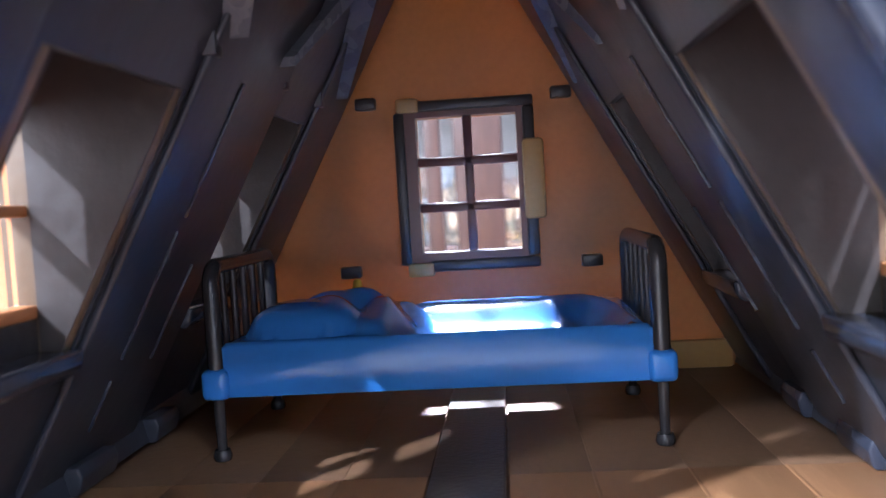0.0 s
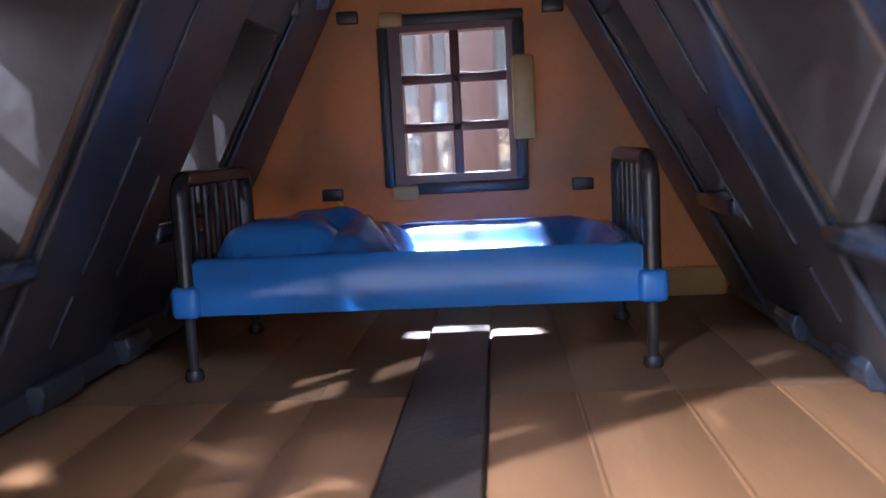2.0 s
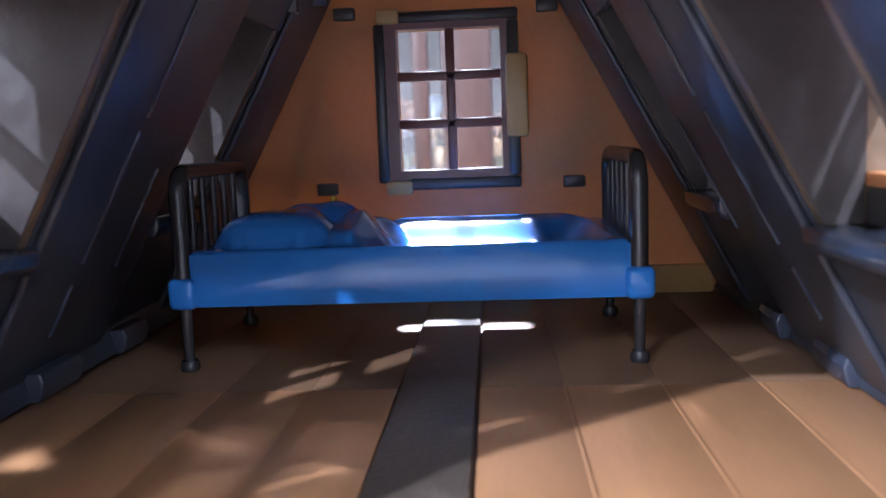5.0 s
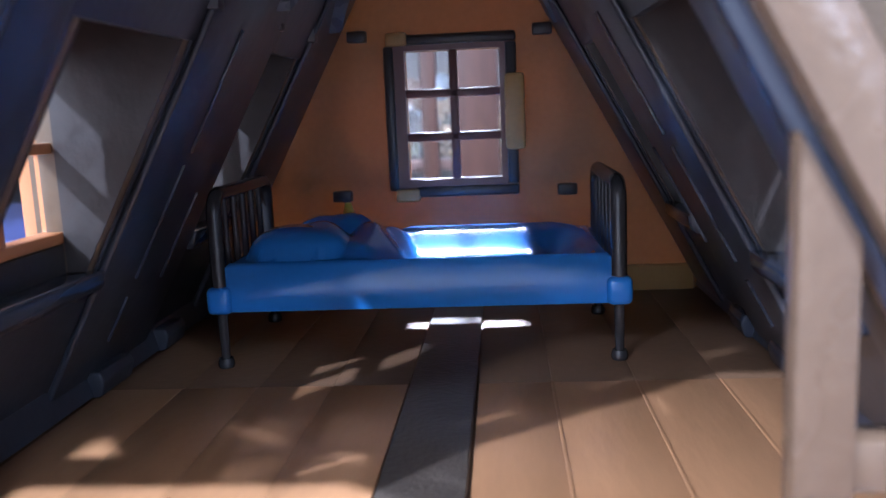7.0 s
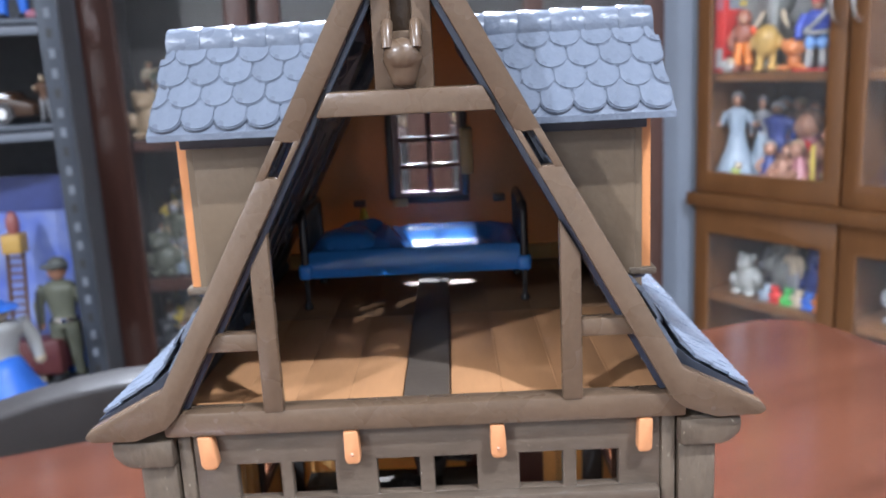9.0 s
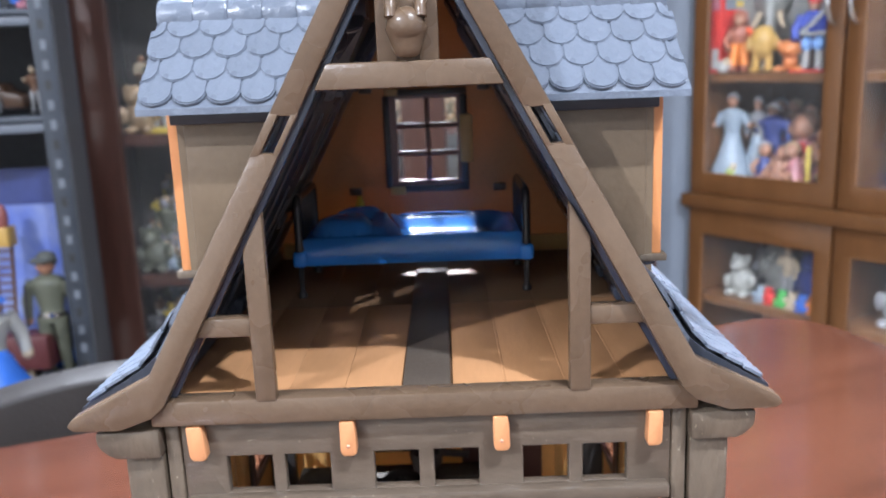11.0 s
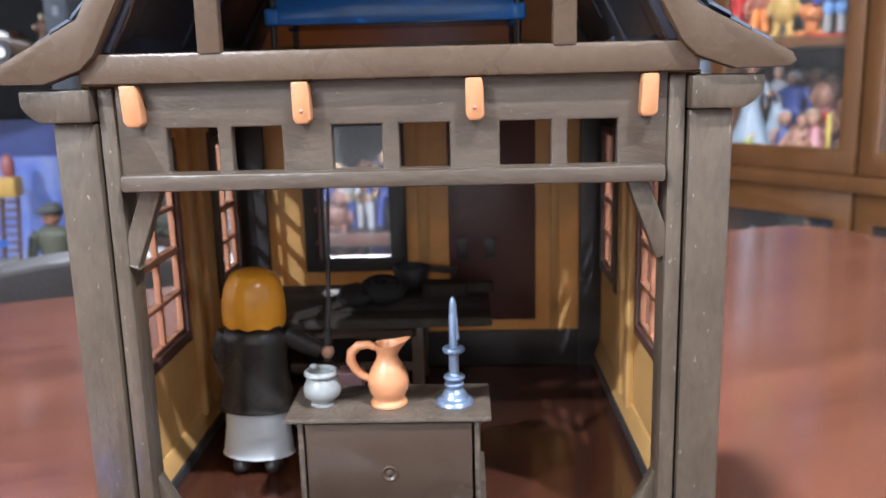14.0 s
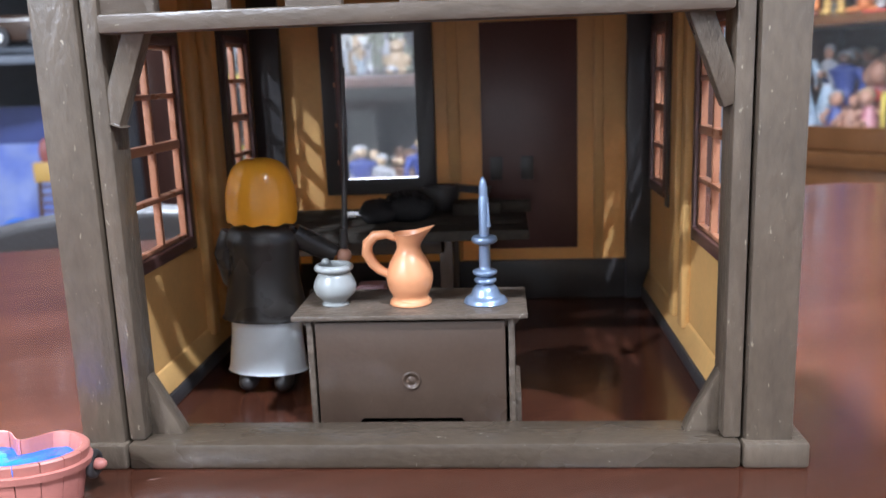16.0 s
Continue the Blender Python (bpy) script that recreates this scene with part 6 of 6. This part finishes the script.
# darker tones for toys right of x -4 on low and top shelves
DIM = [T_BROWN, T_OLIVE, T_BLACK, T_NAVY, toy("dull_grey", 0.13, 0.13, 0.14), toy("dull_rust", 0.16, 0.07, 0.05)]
palette = [T_GREY, T_OLIVE, T_TAN, T_BROWN, T_GREY, T_WHITE, T_TAN, T_GREY, T_OLIVE, T_PALE, T_BLACK]
for z, n in ((-4.3, 46), (-2.3, 70), (1.03, 90), (4.98, 44)):
    for k in range(n):
        x = -7.0 + 12.0 * (k + rk.uniform(-0.3, 0.3)) / n
        yy = 17.5 + 0.9 * (k % 3) / 2 + rk.uniform(0, 0.3)
        h = rk.uniform(0.7, 1.35) * (1 + 0.6 * (k % 3) / 2)
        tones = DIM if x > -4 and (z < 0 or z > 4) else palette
        if k % 4 == 0 or (z < 1.1 and -3.0 < x < 2.0 and k % 3):
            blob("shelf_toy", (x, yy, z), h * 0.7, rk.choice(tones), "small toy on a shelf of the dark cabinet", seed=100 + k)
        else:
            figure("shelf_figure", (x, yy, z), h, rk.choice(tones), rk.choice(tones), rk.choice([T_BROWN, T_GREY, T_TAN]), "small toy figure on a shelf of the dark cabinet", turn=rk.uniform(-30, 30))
for k in range(11):
    x = -3.55 + 0.24 * k + rk.uniform(-0.05, 0.05)
    figure("shelf_figure", (x, 17.55 + 0.25 * (k % 2), -2.3), rk.uniform(1.3, 1.9), rk.choice([T_NAVY, T_GREY, T_BLACK]), rk.choice([T_NAVY, T_PALE, T_BROWN, T_GREY]), T_TAN, "toy figure in blue-grey clothes in the dark cabinet", turn=rk.uniform(-40, 40), wide=rk.uniform(1.1, 1.5))
crowd = [T_GREY, T_TAN, T_CREAM, T_WHITE, T_PALE, T_OLIVE, T_YELLOW, T_GREY, T_BROWN]
for z, tiers in ((-4.3, 3), (-2.3, 4), (1.03, 3), (4.98, 3)):
    for k in range(tiers):
        yy = 17.75 + 0.55 * k
        if k:
            riser = thing("display_riser", "plain grey-brown display step inside the dark cabinet", "display step", (-5.9, yy, z))
            part("step", box(-1.15, 1.6, -0.2, 0.3, 0, 0.5 * k, 0.02), M_DARKIN, riser)
        for j in range(15):
            x = -7.25 + 0.16 * j + rk.uniform(-0.06, 0.06)
            h = rk.uniform(0.45, 0.9)
            if rk.random() < 0.25:
                blob("shelf_toy", (x, yy, z + 0.5 * k), h * 0.6, rk.choice(crowd), "small toy on a stepped shelf of the dark cabinet", seed=300 + j + 10 * k)
            else:
                figure("shelf_figure", (x, yy, z + 0.5 * k), h, rk.choice(crowd), rk.choice(crowd), rk.choice([T_SKIN, T_TAN, T_CREAM]), "small toy figure on a stepped shelf of the dark cabinet", turn=rk.uniform(-50, 50), wide=rk.uniform(1.0, 1.6))
base = thing("diorama_base", "yellow sandy diorama board under small figures", "board", (-5.5, 17.9, 1.03))
part("sand_board", box(-1.4, 1.6, -0.55, 0.4, 0, 0.12, 0.03), T_YELLOW, base)

# black steel rack
T_SLOT = toy("slot_grey", 0.16, 0.18, 0.21)
rack = thing("steel_rack", "black slotted steel rack with toys on its shelves", "rack", (-6.93, 13.4, -7.5), turn=18)
for x in (-0.36, -11.0):
    for y in (0.0, 3.6):
        post = part("post", box(x, x + 0.36, y, y + 0.06, 0, 19, 0.01), M_RACK, rack, "slotted steel post")
        part("post_flange", box(x + (0.3 if x > -1 else 0), x + (0.36 if x > -1 else 0.06), y + 0.06, y + 0.42, 0, 19, 0.01), M_RACK, rack)
        if y == 0 and x > -1:
            # grey boxes stand in for light seen through the slots
            for k in range(34):
                z = 3.2 + 0.36 * k
                part("slot", box(x + 0.13, x + 0.23, -0.006, 0.01, z, z + 0.17, 0), T_SLOT if k % 3 else T_BLACK, post)
part("side_sheet", box(0.0, 0.03, 0.06, 3.0, 0, 19, 0), M_RACKIN, rack)
part("back_sheet", box(-11, 0, 3.66, 3.7, 0, 19, 0), M_RACKIN, rack)
for z in (-3.78, 1.45, 3.35, 8.0):
    part("shelf", box(-10.9, -0.02, 0.02, 3.6, Z + z + 0.13, Z + z + 0.28, 0.05), M_RACK, rack)
    part("shelf_lip", box(-10.9, -0.36, 0.0, 0.1, Z + z - 0.02, Z + z + 0.128, 0.02), T_SLOT, rack, "lighter grey folded shelf edge")
M_SKYPIC = material("printed_sky_board", (0.09, 0.15, 0.5), 0.5, vary=0.3, grain=18, blotch=11, bump=0.0, second=(0.4, 0.46, 0.6))
GROUND = -3.5
poster = thing("picture_board", "printed backdrop board with blue sky and clouds", "picture", (-8.8, 14.5, GROUND))
part("sheet", box(-2.2, 1.15, 0, 0.03, 0, 4.15, 0), M_SKYPIC, poster)
part("dark_band", box(-2.2, 1.15, -0.012, -0.004, 3.42, 4.15, 0), toy("night_blue", 0.04, 0.06, 0.2), poster, "dark blue printed top band")
sea = thing("blue_box", "flat bright blue cardboard box on the rack shelf", "box", (-8.3, 14.3, GROUND))
part("carton", box(-0.9, 0.65, -0.15, 0.15, 0, 0.5, 0.02), T_BLUE, sea)
crate = thing("cream_box", "low pale cream box on the rack shelf", "box", (-8.75, 13.8, GROUND))
part("carton", box(-0.35, 0.4, -0.12, 0.12, 0, 0.3, 0.02), T_CREAM, crate)
rifle = tube([(-0.42, -0.2, 1.05), (-0.36, -0.22, 1.9)], 0.035, n=8)
figure("soldier_doll", (-7.82, 13.75, GROUND + 0.07), 2.5, T_OLIVE, T_OLIVE, T_SKIN, "toy soldier figure in olive uniform and beret on a stand", wide=1.1, cap=toy("beret_grey", 0.11, 0.115, 0.1), belt=M_CHROME, arms=(1.25, 0.46), extra=[(rifle, T_BLACK)])
stand = thing("doll_stand", "small black round doll stand", "stand", (-7.82, 13.75, GROUND))
part("disc", lathe([(0, 0), (0.45, 0), (0.43, 0.06), (0, 0.07)], n=20), T_BLACK, stand)
moulded("small_toy", (-7.38, 13.85, GROUND), [(box(-0.16, 0.16, -0.12, 0.12, 0.28, 0.62, 0.04), T_BLUE), (box(-0.17, 0.17, -0.13, 0.13, 0, 0.28, 0.04), T_PALE)], "small blue and pale toy beside the soldier")
figure("toy_figure", (-7.95, 13.9, 3.63), 2.6, T_BLUE, T_WHITE, T_CREAM, "toy figure in bright blue trousers on the rack", wide=0.9)
figure("toy_figure", (-8.9, 13.9, 3.63), 2.6, T_BLUE, T_WHITE, T_CREAM, "toy figure in blue and white on the rack")
moulded("small_toy", (-7.55, 13.9, 3.63), [(ball((0, 0, 0.08), 0.2, 0.2, 0.12, n=12), T_PINK)], "small pink rounded toy on the rack")
figure("toy_figure", (-7.62, 13.9, 1.73), 0.92, T_GREY, T_BROWN, T_CREAM, "toy figure beside the toy car")
car = thing("toy_car", "dark brown metal toy car on the rack", "toy car", (-8.3, 13.9, 1.73))
T_CAR = toy("car_brown", 0.06, 0.032, 0.02, 0.2)
part("body", prism([(-1.0, 0.13), (0.58, 0.13), (0.6, 0.36), (0.2, 0.46), (0.12, 0.6), (-1.0, 0.62)], -0.33, 0.33, bevel=0.05), T_CAR, car)
part("trim_strip", box(-1.0, 0.2, -0.345, -0.33, 0.5, 0.53, 0.004), M_CHROME, car)
for x in (-0.75, 0.02):
    for name, r1, m in (("wheel", 0.2, T_BLACK), ("hub", 0.1, M_CHROME)):
        wb = lathe([(0, -0.06), (r1 - 0.02, -0.06), (r1, -0.04), (r1, 0.05), (0, 0.05)], n=20)
        bmesh.ops.rotate(wb, verts=wb.verts, cent=(0, 0, 0), matrix=Matrix.Rotation(radians(90), 3, "X"))
        bmesh.ops.translate(wb, verts=wb.verts, vec=(x, -0.34 if name == "wheel" else -0.37, 0.2))
        wheel = part(name, wb, m, car if name == "wheel" else wheel)
lad = thing("toy_crane", "toy ladder truck with a yellow cage and red driver", "toy truck", (-8.62, 13.7, GROUND))
for x in (-0.16, 0.16):
    part("rail", bar((x - 0.08, 0, 0.95), (x, 0.1, 2.7), 0.05, 0.05, 0.01), T_BROWN, lad)
for k in range(11):
    part("rung", box(-0.22 + 0.007 * k, 0.1 + 0.007 * k, 0.03, 0.08, 0.16 * k + 1.0, 0.16 * k + 1.04, 0), T_BROWN, lad)
part("truck_body", box(-0.6, 0.75, -0.25, 0.35, 0.25, 0.95, 0.06), toy("maroon", 0.12, 0.035, 0.035), lad, "dark maroon truck body")
part("cage", box(-0.16, 0.22, -0.1, 0.25, 2.72, 3.1, 0.02), T_OCHRE, lad, "yellow basket")
part("driver", ball((0.05, 0.08, 3.28), 0.13, 0.13, 0.27, n=12), toy("dull_red", 0.3, 0.1, 0.09), lad)
figure("sailor_doll", (-7.98, 11.6, -3.3), 2.12, T_BLUE, T_WHITE, T_CREAM, "round-headed toy sailor figure in blue and white", wide=1.7, turn=60, cap=T_BLUE, arms=(1.4, 0.42), gown=True)
sidetab = thing("side_shelf", "dark low shelf under the sailor figure", "shelf", (-9.0, 11.9, -7.5))
part("board", box(-2, 1.6, -1.2, 1.0, 3.9, 4.2, 0.03), M_RACK, sidetab)
for x in (-1.8, 1.4):
    part("leg", box(x - 0.1, x + 0.1, -1.0, 0.8, 0, 3.92, 0.02), M_RACK, sidetab)
